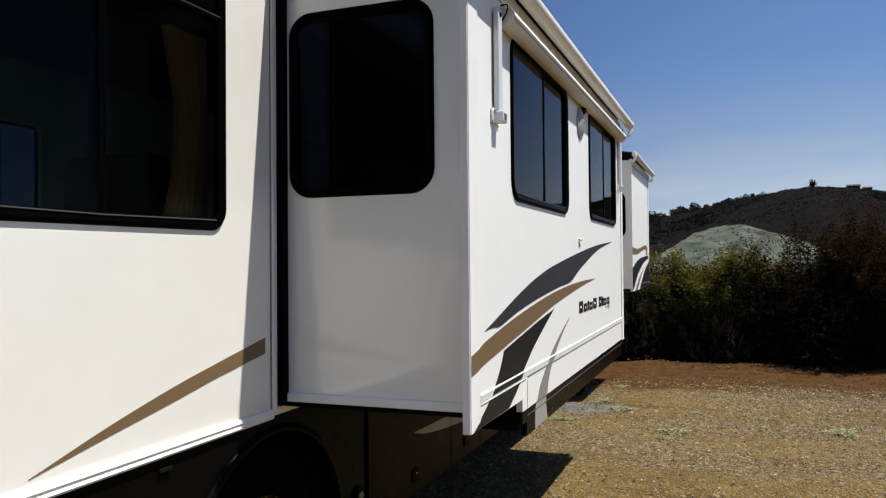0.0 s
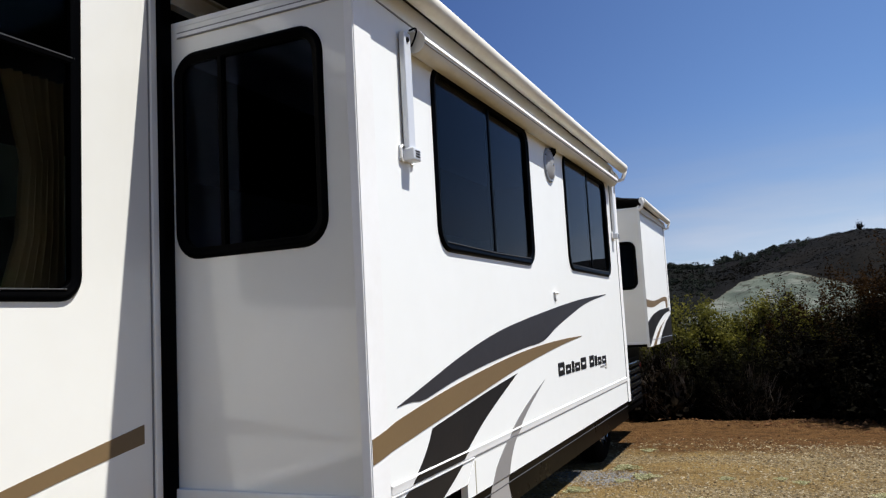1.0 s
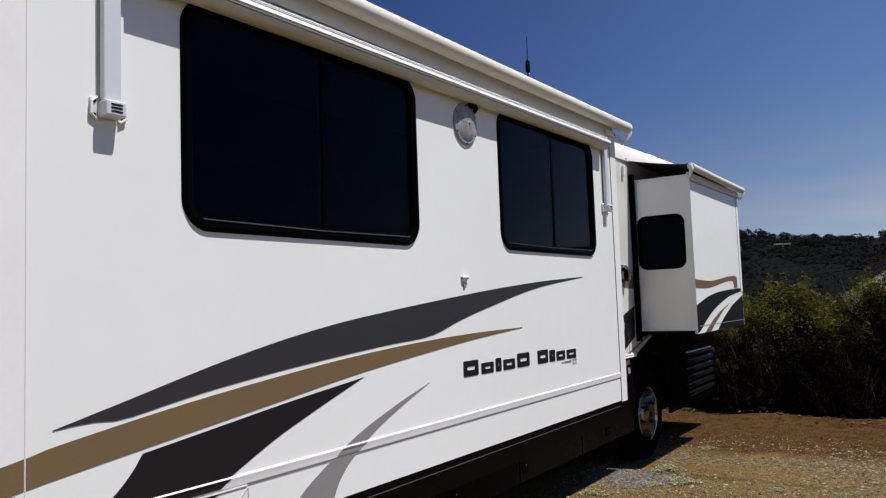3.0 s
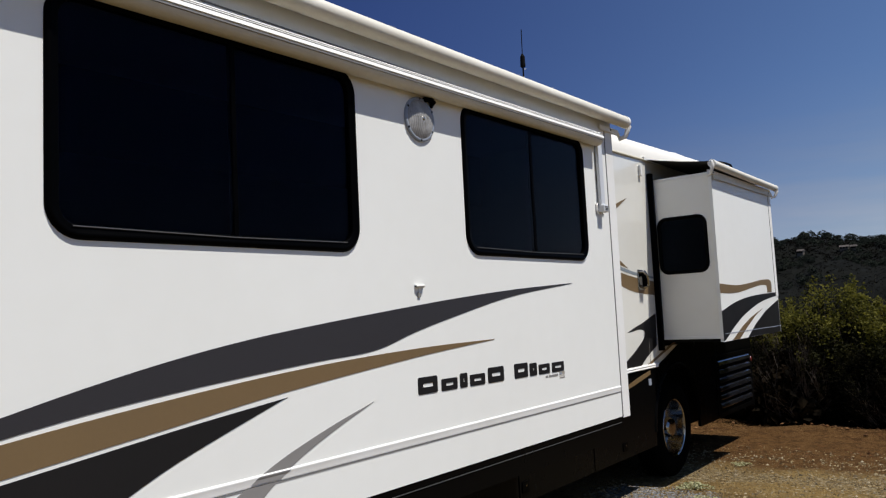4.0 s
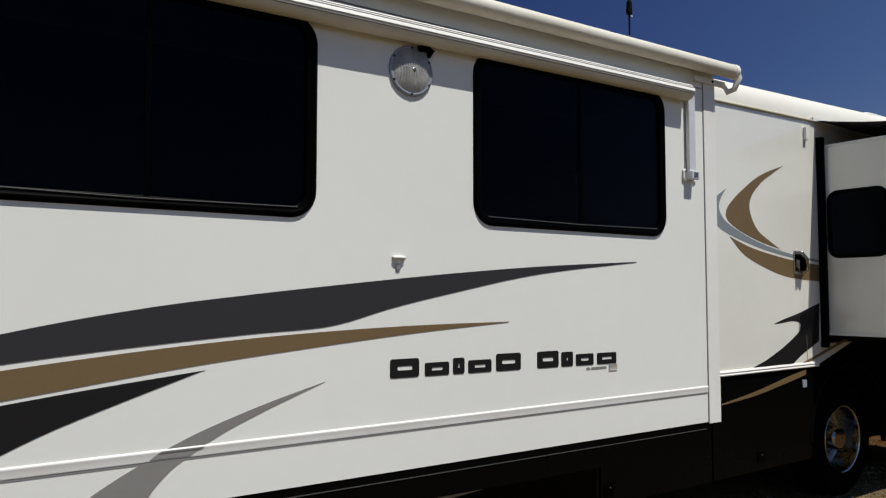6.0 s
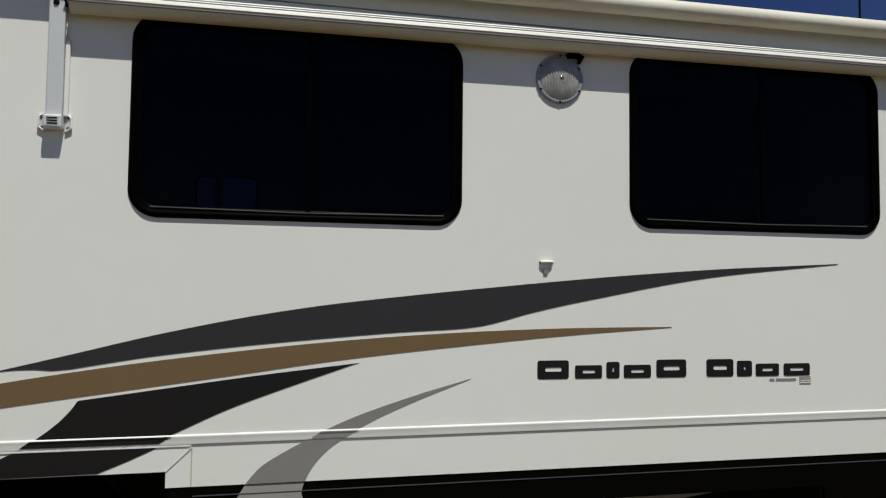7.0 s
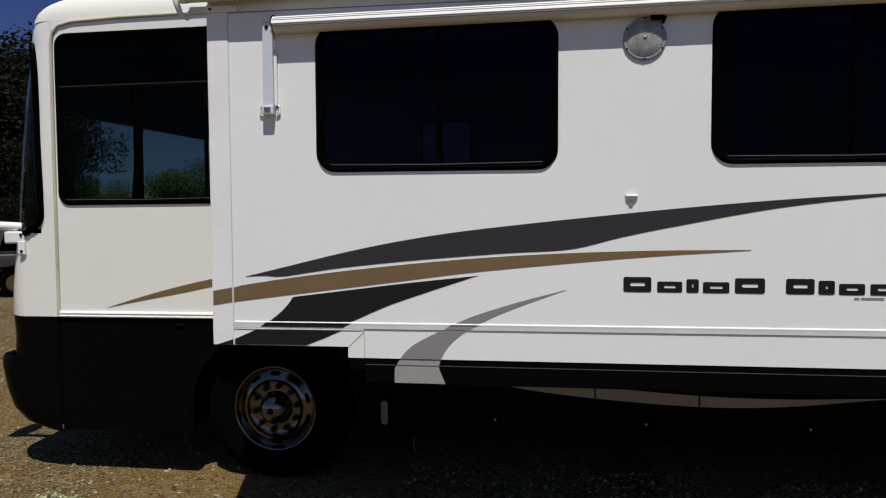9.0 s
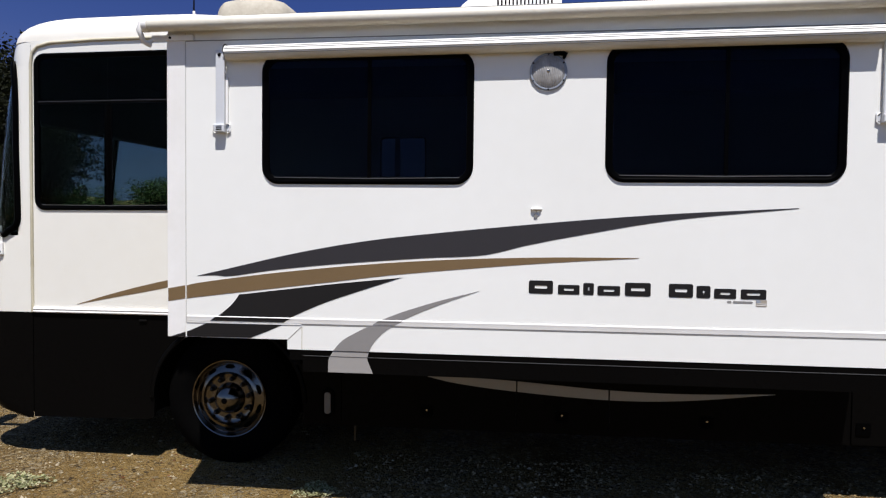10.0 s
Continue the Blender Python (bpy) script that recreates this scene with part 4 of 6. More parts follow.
part("corner_post", box(SX, SX + 0.005, 7.005, Y1 + 0.002, 1.052, 2.955, 0.002), M_TRIM, slide)
part("post_joint", box(SX - 0.002, SX + 0.0015, 2.8825, 2.8855, 1.19, 2.955), M_JOINT, slide)
part("post_joint", box(SX - 0.002, SX + 0.0045, 6.999, 7.0045, 1.062, 2.955), M_GREYLINE, slide)
part("corner_flange", box(SX - 0.03, SX + 0.001, Y0 - 0.006, Y0, 1.103, 2.955, 0.002), M_TRIM, slide)
# belt moulding, lower joint and the notch over the wheel
prof = [(SX - 0.002, 1.220), (SX + 0.003, 1.221), (SX + 0.004, 1.226), (SX + 0.0035, 1.240), (SX + 0.0055, 1.246), (SX + 0.0058, 1.2505), (SX + 0.0045, 1.2535), (SX + 0.0022, 1.2555), (SX - 0.002, 1.256)]


def belt_at(y, x, z, out=0.0):
    return (x + out, y, z - 0.019 + 0.021 * (y - 2.888) / 4.11)


part("belt_moulding", loft([[belt_at(y, x, z) for x, z in prof] for y in (2.888, 6.998)], False), M_TRIM, slide, "white belt moulding", 30)
for name, left, right, mat in (("black_swoosh", (3.040, 3.074), (3.508, 3.552), M_BLACKSTR), ("grey_swoosh", (4.060, 4.098), (4.195, 4.242), M_GREYSTR)):
    rows = []
    for x, z in prof[2:6]:
        f = (z - 1.226) / 0.0245
        rows.append([belt_at(left[0] + (left[1] - left[0]) * f, x, z, 0.0012), belt_at(right[0] + (right[1] - right[0]) * f, x, z, 0.0012)])
    part(name, loft(rows, False), mat, slide)
part("belt_joint", loft([[(SX - 0.002, y, z), (SX + 0.0015, y, z), (SX + 0.0015, y, z - 0.006), (SX - 0.002, y, z - 0.006)] for y, z in ((3.622, 1.203), (6.998, 1.221))], True, True), M_GREYLINE, slide)
part("lower_ridge", loft([[(SX - 0.002, y, z), (SX + 0.004, y, z), (SX + 0.004, y, z - 0.004), (SX - 0.002, y, z - 0.006)] for y, z in ((2.888, 1.1975), (3.618, 1.2015))], True, True), M_TRIM, slide)
part("hatch_joint", box(SX - 0.002, SX + 0.0025, 3.622, 3.6255, 1.05, 1.19), M_SEAM, slide)
part("mitre_joint", tube([(SX + 0.001, 3.535, 1.108), (SX + 0.001, 3.622, 1.19)], 0.0022, 6), M_JOINT, slide)
sk = part("slide_skirt", plate([(3.545, 0.985), (3.627, 0.985), (3.627, 0.915), (6.99, 0.925), (6.99, 1.060), (3.545, 1.047)], [], -0.035, -0.004, SIDE), M_SKIRT, slide, "black skirt under the slide-out")
part("skirt_bead", loft([[(SX - 0.006, y, z), (SX - 0.001, y, z + 0.001), (SX - 0.001, y, z + 0.004), (SX - 0.006, y, z + 0.005)] for y, z in ((3.63, 1.010), (6.985, 1.022))], True, True), M_BEAD, sk, "thin bright bead on the skirt")
part("skirt_return", box(SX - 0.30, SX - 0.03, 3.56, 3.60, 0.95, 1.15), M_UNDER, slide)

# swooshes on the slide-out
part("charcoal_swoosh", ribbon([(2.958, 1.482), (3.18, 1.535), (3.495, 1.611), (3.803, 1.674), (4.104, 1.722), (4.397, 1.757), (4.684, 1.788), (5.24, 1.843), (5.77, 1.886), (6.20, 1.911), (6.437, 1.924)],
                               [(2.958, 1.480), (3.06, 1.487), (3.160, 1.482), (3.33, 1.508), (3.494, 1.532), (3.80, 1.566), (4.103, 1.593), (4.398, 1.616), (4.715, 1.637), (4.966, 1.698), (5.24, 1.755), (5.77, 1.850), (6.437, 1.921)], SIDE, n=60), M_CHAR, slide, "charcoal vinyl swoosh")
part("bronze_swoosh", ribbon([(2.888, 1.421), (2.974, 1.440), (3.345, 1.495), (3.741, 1.542), (4.163, 1.583), (4.615, 1.613), (5.10, 1.631), (5.591, 1.637)],
                             [(2.888, 1.340), (2.977, 1.353), (3.348, 1.402), (3.743, 1.453), (4.165, 1.509), (4.616, 1.556), (5.10, 1.600), (5.591, 1.634)], SIDE, n=50), M_GOLD, slide, "bronze vinyl swoosh")
part("bronze_swoosh", ribbon([(2.769, 1.401), (2.83, 1.412), (2.880, 1.422)], [(2.769, 1.322), (2.83, 1.332), (2.880, 1.341)], side_plane(SX + 0.005), n=6), M_GOLD, slide)
part("black_swoosh",
     plate([(p.x, p.y) for p in curve_points([(3.228, 1.373), (3.543, 1.414), (3.846, 1.453), (4.239, 1.497)], 14)] + [(p.x, p.y) for p in curve_points([(4.22, 1.492), (3.952, 1.402), (3.746, 1.328), (3.545, 1.238)], 12)] +
           [(3.525, 1.229)] + [(3.06, 1.2125)] + [(p.x, p.y) for p in curve_points([(3.075, 1.226), (3.154, 1.287), (3.20, 1.335), (3.222, 1.366)], 8)], [], -0.001, 0.0018, SIDE), M_BLACKSTR, slide, "black vinyl swoosh")
part("black_swoosh", plate([(2.888, 1.136), (2.94, 1.158), (2.99, 1.180), (3.015, 1.1910), (3.500, 1.1945), (3.40, 1.150), (3.30, 1.110), (2.888, 1.105)], [], -0.001, 0.0018, SIDE), M_BLACKSTR, slide)
part("black_swoosh", plate([(2.785, 1.1035), (2.84, 1.122), (2.881, 1.135), (2.881, 1.1045)], [], -0.001, 0.0018, side_plane(SX + 0.005)), M_BLACKSTR, slide)
part("grey_swoosh", ribbon([(4.692, 1.4285), (4.456, 1.364), (4.235, 1.292), (4.10, 1.236)], [(4.692, 1.4275), (4.485, 1.351), (4.33, 1.287), (4.235, 1.239)], SIDE, n=20), M_GREYSTR, slide, "grey curved vinyl swoosh")
part("grey_swoosh", ribbon([(4.06, 1.213), (3.981, 1.175), (3.885, 1.120), (3.844, 1.081), (3.818, 1.049)], [(4.20, 1.217), (4.132, 1.172), (4.08, 1.120), (4.052, 1.078), (4.040, 1.050)], SIDE, n=20), M_GREYSTR, slide)
part("grey_swoosh", ribbon([(3.818, 1.046), (3.796, 1.01), (3.788, 0.985), (3.787, 0.918)], [(4.038, 1.046), (4.028, 1.015), (4.032, 0.99), (4.062, 0.919)], side_plane(SX - 0.004), n=14), surface("pale_grey_vinyl", (0.31, 0.295, 0.275), (0.26, 0.25, 0.235), rough=0.4), sk, "pale grey foot of the swoosh")

# maker's name as plain dark slotted blocks, and a small emblem
letters = ((4.972, 5.118, 1.0), (5.138, 5.268, 0.72), (5.280, 5.348, 0.90), (5.360, 5.494, 0.72), (5.512, 5.662, 1.0), (5.752, 5.892, 1.0), (5.902, 5.985, 0.90), (5.996, 6.122, 0.72), (6.138, 6.281, 0.72))
for a, b, tall in letters:
    z0, hh = 1.422 - 0.003 * (a - 5), 0.076 * tall
    slot = rrect(a + 0.040, b - 0.034, z0 + hh * 0.39, z0 + hh * 0.62, hh * 0.08, 3)
    part("lettering_block", plate(rrect(a + 0.006, b - 0.002, z0, z0 + hh, hh * 0.14, 4), [slot], -0.001, 0.0022, SIDE), M_BLACKSTR, slide, "plain dark block in place of lettering")
for a, b in ((6.072, 6.096), (6.104, 6.208)):
    part("small_lettering_bar", plate(rrect(a, b, 1.395, 1.407, 0.003, 2), [], -0.001, 0.0015, SIDE), M_GREYLINE, slide)
emblem = part("emblem", plate(rrect(6.225, 6.283, 1.380, 1.416, 0.003, 2), [], -0.001, 0.002, SIDE), M_BAYSTR, slide, "small faded emblem")
part("emblem_corner", plate(rrect(6.227, 6.250, 1.399, 1.414, 0.002, 2), [], 0.001, 0.003, SIDE), M_LAMPRING, emblem)
for z in (1.385, 1.393):
    part("emblem_bar", plate(rrect(6.228, 6.280, z, z + 0.003, 0.001, 1), [], 0.001, 0.003, SIDE), M_TRIM, emblem)

# porch lamp
LM = SIDE @ Matrix.Translation((5.071, 2.684, 0.0)) @ Matrix.Diagonal((1, 1, 0.5, 1))
lamp = part("porch_lamp", lathe([(0.106, 0.0), (0.106, 0.014), (0.103, 0.022), (0.097, 0.025), (0.092, 0.023), (0.0905, 0.010)], LM, 48), M_LAMPRING, slide, "round porch lamp with ribbed glass", 40)
part("reflector", lathe([(0.091, 0.016), (0.06, 0.010), (0.03, 0.004), (0.0, 0.002)], LM, 40), M_LAMPBOWL, lamp, "", 60)
# pressed glass dome with uneven upright flutes
rows = []
for i in range(25):
    r = 0.0905 * i / 24
    row = []
    for kk in range(192):
        a = 2 * math.pi * kk / 192
        u, v = r * math.cos(a), r * math.sin(a)
        flute = 0.0050 * math.sin(u * 520 + 1.2 * math.sin(v * 60)) * (1 if v > 0 or u > 0.01 else 0.45) * min(1, i / 6)
        row.append((u, v, 0.022 + 0.040 * (1 - (r / 0.0905) ** 2) + flute))
    rows.append(row)
part("ribbed_lens", moved(loft(rows), LM), M_LAMPRIB, lamp, "fluted clear lamp glass", 70)
# glint on the glass, made with an added chrome pip
part("glint_pip", lathe([(0.0, 0.070), (0.006, 0.068), (0.010, 0.062), (0.011, 0.054)], LM, 14), M_CHROME, lamp, "chrome pip added for the glint at the middle of the glass", 60)
for k in range(6):
    a = radians(30 + 60 * k)
    part("screw", lathe([(0.0, 0.0262), (0.005, 0.026), (0.006, 0.022)], LM @ Matrix.Translation((0.0985 * math.cos(a), 0.0985 * math.sin(a), 0)), 8), M_UNDER, lamp)
part("lamp_sealant", tube([(SX + 0.012, 5.10, 2.782), (SX + 0.02, 5.13, 2.790), (SX + 0.015, 5.165, 2.778), (SX + 0.008, 5.155, 2.755)], [0.012, 0.018, 0.016, 0.008], 8), M_RUBBER, lamp)

# small catch
catch = part("catch", merge(box(SX, SX + 0.004, 4.984, 5.046, 1.899, 1.914, 0.003), tube([(SX + 0.008, 4.989, 1.906), (SX + 0.014, 5.000, 1.907), (SX + 0.014, 5.030, 1.907), (SX + 0.008, 5.041, 1.906)], 0.007, 8)), M_TRIM, slide, "small white catch", 40)
for y in (4.987, 5.043):
    part("rivet", lathe([(0.0, 0.007), (0.003, 0.006), (0.0035, 0.003)], SIDE @ Matrix.Translation((y, 1.905, 0.0)), 10), M_UNDER, catch)
part("strap", box(SX + 0.001, SX + 0.004, 5.011, 5.015, 1.876, 1.897, 0.001), M_TRIM, catch)
# shadow cast below the catch, modelled as a grey block
part("catch_shadow", box(SX + 0.001, SX + 0.007, 5.002, 5.022, 1.856, 1.877, 0.002), M_GREYLINE, catch, "small grey block in place of the catch's shadow")

# window awning: case, end caps, arms with feet
AY0, AY1, AX, AZ0, AZ1 = 3.165, 6.825, SX + 0.040, 2.816, 2.846
prof = [(-0.040, 0.046), (-0.012, 0.048), (0.020, 0.040), (0.038, 0.019), (0.041, 0.0), (0.035, -0.019), (0.018, -0.034), (-0.004, -0.040), (-0.026, -0.033), (-0.038, -0.017)]
awn = part("window_awning", loft([[(AX + a, y, z + b) for a, b in prof] for y, z in ((AY0, AZ0), (AY1, AZ1))], True, True), M_VINYL, slide, "rolled window awning in a white case", 35)
part("awning_cover", loft([[(AX + a, y, z + b) for a, b in ((-0.03, 0.051), (0.023, 0.044), (0.042, 0.021), (0.0455, 0.005), (0.0425, 0.0045), (0.038, 0.019), (0.020, 0.040), (-0.03, 0.047))] for y, z in ((AY0 - 0.004, AZ0), (AY1 + 0.004, AZ1))], True, True), M_TRIM, awn, "white metal awning cover", 35)
for ga, gb in ((0.0405, 0.0235), (0.0315, 0.0345)):
    part("cover_groove", loft([[(AX + ga + a, y, z + gb + b) for a, b in ((0.0, 0.0025), (0.0032, 0.0005), (0.0022, -0.0025), (-0.001, -0.0015))] for y, z in ((AY0, AZ0), (AY1, AZ1))], True, True), M_JOINT, awn)
part("awning_groove", loft([[(AX + a, y, z + b) for a, b in ((0.0400, -0.003), (0.0425, -0.001), (0.0425, -0.006), (0.0395, -0.009))] for y, z in ((AY0, AZ0), (AY1, AZ1))], True, True), M_GREYLINE, awn)
for y, zt, zb in ((3.118, 2.845, 2.389), (6.868, 2.872, 2.416)):
    arm = part("awning_arm", box(SX + 0.008, SX + 0.032, y - 0.029, y + 0.027, zb - 0.01, zt, 0.005), M_ALU, awn, "satin white awning arm")
    part("arm_rail", box(SX + 0.001, SX + 0.009, y - 0.018, y + 0.024, zb, zt - 0.02, 0.002), M_GREYLINE, arm)
    part("arm_inner_channel", box(SX + 0.003, SX + 0.018, y + 0.028, y + 0.044, zb + 0.012, zt - 0.16, 0.003), M_TRIM, arm)
    part("arm_foot", box(SX + 0.002, SX + 0.050, y - 0.033, y + 0.031, zb - 0.036, zb + 0.012, 0.006), M_ALU, arm, "moulded foot bracket")
    part("foot_loop", tube([(SX + 0.008, y - 0.036, zb + 0.022), (SX + 0.010, y - 0.054, zb + 0.008), (SX + 0.010, y - 0.055, zb - 0.028), (SX + 0.008, y - 0.036, zb - 0.042)], 0.004, 6), M_TRIM, arm)
    part("foot_loop", tube([(SX + 0.008, y + 0.036, zb + 0.022), (SX + 0.010, y + 0.054, zb + 0.008), (SX + 0.010, y + 0.055, zb - 0.028), (SX + 0.008, y + 0.036, zb - 0.042)], 0.004, 6), M_TRIM, arm)
    for k in range(3):
        part("foot_slot", box(SX + 0.049, SX + 0.0515, y - 0.018, y + 0.018, zb - 0.024 + k * 0.010, zb - 0.019 + k * 0.010), M_UNDER, arm)
    for dy in (-0.044, 0.044):
        part("foot_ear", box(SX + 0.001, SX + 0.006, y + dy - 0.013, y + dy + 0.013, zb - 0.040, zb + 0.020, 0.002), M_ALU, arm)
        for dz in (-0.030, 0.010):
            part("screw", lathe([(0.0, 0.004), (0.005, 0.003), (0.006, 0.0)], side_plane(SX + 0.006) @ Matrix.Translation((y + dy, zb + dz, 0)), 8), M_UNDER, arm)
    part("arm_pivot", lathe([(0.0, 0.006), (0.009, 0.005), (0.011, 0.0)], side_plane(SX + 0.032) @ Matrix.Translation((y - 0.004, zt - 0.03, 0)), 12), M_UNDER, arm)


part("awning_cord", tube(curve_points([(SX + 0.03, 3.150, 2.80), (SX + 0.05, 3.145, 2.83), (SX + 0.055, 3.150, 2.858), (SX + 0.045, 3.158, 2.872), (SX + 0.02, 3.160, 2.868)], 16), 0.0035, 6), M_RUBBER, awn, "bit of black cord", 60)


# slide topper: fabric from the roof rail to a spring roller, and its brackets
def topper(y0, y1, face_x, roll_x, z_front, z_back, r, parent, rail_z=3.125):
    def rest(y):
        return z_front + (z_back - z_front) * (y - y0) / (y1 - y0)

    roll = part("topper_roller", tube([(roll_x, y0, z_front), (roll_x, (y0 + y1) / 2, (z_front + z_back) / 2 - 0.004), (roll_x, y1, z_back)], r, 20), M_VINYL, parent, "rolled slide topper awning", 60)
    n = 12
    loops = []
    for y in (y0 + 0.072, y1 - 0.05):
        high = rest(y)
        edge = rail_z + high - z_front
        over, under = ([(BX + 0.005 + (roll_x - BX) * i / n, y, edge + (high + r - edge) * i / n - 0.012 * math.sin(math.pi * i / n) - w) for i in range(n + 1)] for w in (0.0, 0.004))
        loops.append(over + under[::-1])
    # the shade beneath the sheet is put into its near-black colour
    part("topper_fabric", loft(loops, True, True), M_VINYL_SHADED, roll, "topper fabric coloured near black as its shaded underside", 50)
    part("roof_rail", loft([[(BX + a, y, rail_z + rest(y) - z_front + b) for a, b in ((0.001, -0.012), (0.022, -0.012), (0.022, 0.018), (0.001, 0.018))] for y in (y0 + 0.01, y1 - 0.01)], True, True), M_TRIM, roll)
    for y, s, roll_z in ((y0, -1, z_front), (y1, 1, z_back)):
        part("roller_end_cap", tube([(roll_x, y - s * 0.01, roll_z), (roll_x, y + s * 0.022, roll_z)], r * 1.06, 18), M_TRIM, roll, "", 40)
        part("roller_bracket", tube([(roll_x, y + s * 0.035, roll_z + 0.02), (roll_x + 0.012, y + s * 0.045, roll_z - 0.03), (roll_x - 0.01, y + s * 0.03, roll_z - 0.095), (roll_x - 0.05, y + s * 0.005, roll_z - 0.11)], [0.020, 0.019, 0.016, 0.014], 8), M_TRIM, roll, "white end bracket", 60)
        part("bracket_bar", box(face_x + 0.002, face_x + 0.020, y - s * 0.27, y - s * 0.0, roll_z - 0.083, roll_z - 0.049, 0.004), M_TRIM, roll)
        part("bracket_link", tube([(face_x + 0.012, y - s * 0.01, roll_z - 0.066), (roll_x - 0.045, y + s * 0.02, roll_z - 0.108)], 0.012, 8), M_TRIM, roll)
        part("bracket_bolt", lathe([(0.0, 0.005), (0.007, 0.004), (0.008, 0.0)], side_plane(face_x + 0.020) @ Matrix.Translation((y - s * 0.12, roll_z - 0.066, 0)), 10), M_UNDER, roll)
    return roll


topper(2.672, 7.188, SX, SX + 0.066, 2.992, 3.022, 0.040, slide, 3.165)
part("slide_top_joint", box(SX - 0.002, SX + 0.004, 2.89, 6.99, 2.905, 2.910), M_GREYLINE, slide)

# ---- rear slide-out ----
RX, R0, R1 = -1.213, 9.755, 11.745
RS = side_plane(RX)
rear = part("rear_slide_out", plate([(R0, 1.383), (R1, 1.393), (R1, 3.04), (R0, 3.04)], [], -0.03, 0, RS), M_WHITE, RV, "smaller white rear slide-out")
RN = nose_plane(R0 + 0.012)
RWN = (-1.800, -1.293, 2.060, 2.635)
part("slide_front_side", plate([(-2.05, 1.43), (RX - 0.03, 1.43), (RX - 0.03, 3.010), (-2.05, 3.010)], [rrect(RWN[0] + 0.01, RWN[1] - 0.01, RWN[2] + 0.01, RWN[3] - 0.01, 0.09)], -0.03, 0, RN), M_CREAM, rear, "shaded cream side panel")
part("slide_rear_side", box(-2.05, RX - 0.03, R1 - 0.04, R1 - 0.012, 1.43, 3.010), M_WHITE, rear)
part("slide_floor", box(-2.05, RX - 0.03, R0 + 0.013, R1 - 0.013, 1.385, 1.428, 0.004), M_UNDER, rear)
part("slide_roof", box(-2.05, RX - 0.03, R0 + 0.013, R1 - 0.013, 3.011, 3.035, 0.004), M_WHITE, rear)
part("floor_trim", box(-1.86, RX - 0.004, R0 - 0.004, R0 + 0.011, 1.415, 1.442, 0.003), M_TRIM, rear)
part("slide_seal", box(BX + 0.001, BX + 0.056, R0 - 0.040, R0 + 0.011, 1.31, 3.10, 0.008), M_RUBBER, rear)
part("corner_post", box(RX, RX + 0.004, R1 - 0.09, R1 + 0.002, 1.80, 3.03, 0.002), M_TRIM, rear)
part("post_joint", box(RX - 0.002, RX + 0.0035, R1 - 0.096, R1 - 0.0905, 1.80, 3.03), M_GREYLINE, rear)
rv_window(*RWN, 0.095, RN, rear, M_GLASS, sill=False, wide=0.034)
topper(R0 - 0.11, R1 + 0.01, RX, RX + 0.06, 3.086, 3.060, 0.036, rear, 3.25)
part("topper_valance", box(RX + 0.012, RX + 0.018, R0 + 0.02, R1 - 0.02, 2.962, 3.038, 0.002), M_VINYL, rear, "tan valance strip under the roller")
RSW = RS @ Matrix.Translation((0.054, 0.045, 0))
part("bronze_swoosh", ribbon([(9.702, 1.897), (10.0, 1.885), (10.30, 1.882), (10.70, 1.908), (11.05, 1.938), (11.36, 1.944), (11.45, 1.905), (11.44, 1.80)], [(9.702, 1.806), (10.0, 1.800), (10.28, 1.810), (10.65, 1.848), (10.95, 1.876), (11.20, 1.884), (11.27, 1.862), (11.27, 1.80)], RSW, n=40), M_GOLD, rear)
part("charcoal_swoosh", ribbon([(9.702, 1.63), (10.09, 1.705), (10.45, 1.748), (10.80, 1.772), (11.25, 1.79), (11.678, 1.800)], [(9.702, 1.345), (9.80, 1.37), (10.05, 1.47), (10.40, 1.58), (11.0, 1.70), (11.678, 1.765)], RSW, n=30), M_BLACKSTR, rear)
part("black_corner", plate([(10.46, 1.345), (10.75, 1.47), (11.15, 1.60), (11.678, 1.715), (11.678, 1.347)], [], -0.001, 0.0018, RSW), M_BLACKSTR, rear)
part("bronze_swoosh", plate([(9.96, 1.342), (10.18, 1.342), (10.40, 1.43), (10.75, 1.555), (11.05, 1.63), (10.62, 1.55), (10.30, 1.465)], [], -0.001, 0.0018, RSW), M_GOLD, rear)
part("lower_joint", box(RX - 0.002, RX + 0.0035, R0 + 0.05, R1, 1.456, 1.462), M_LAMPRING, rear)

# swooshes and fittings on the body between the slide-outs
TALL = BODY @ Matrix(((1, 0.06, 0, -0.045), (0, 1, 0, 0.005), (0, 0, 1, 0), (0, 0, 0, 1)))
part("bronze_crescent", ribbon([(9.097, 2.736), (8.86, 2.662), (8.671, 2.575), (8.42, 2.405), (8.345, 2.290), (8.473, 2.201), (8.779, 2.108), (9.069, 2.053)], [(9.097, 2.735), (8.95, 2.66), (8.797, 2.575), (8.667, 2.452), (8.652, 2.34), (8.751, 2.199), (8.92, 2.115), (9.069, 2.052)], TALL, n=40), M_GOLD, side_wall, "bronze crescent")
part("blue_grey_crescent", ribbon([(8.345, 2.495), (8.22, 2.42), (8.160, 2.34), (8.195, 2.248), (8.353, 2.160), (8.777, 2.058), (9.22, 1.990), (9.66, 1.955)], [(8.345, 2.494), (8.29, 2.43), (8.258, 2.36), (8.290, 2.29), (8.414, 2.213), (8.779, 2.097), (9.22, 2.018), (9.66, 1.975)], TALL, n=40), M_BLUEGREY, side_wall, "blue-grey crescent")
part("bronze_swoosh", ribbon([(8.405, 2.128), (8.714, 2.045), (9.22, 1.968), (9.66, 1.930)], [(8.405, 2.126), (8.588, 1.996), (8.898, 1.890), (9.213, 1.825), (9.66, 1.79)], TALL, n=30), M_GOLD, side_wall)
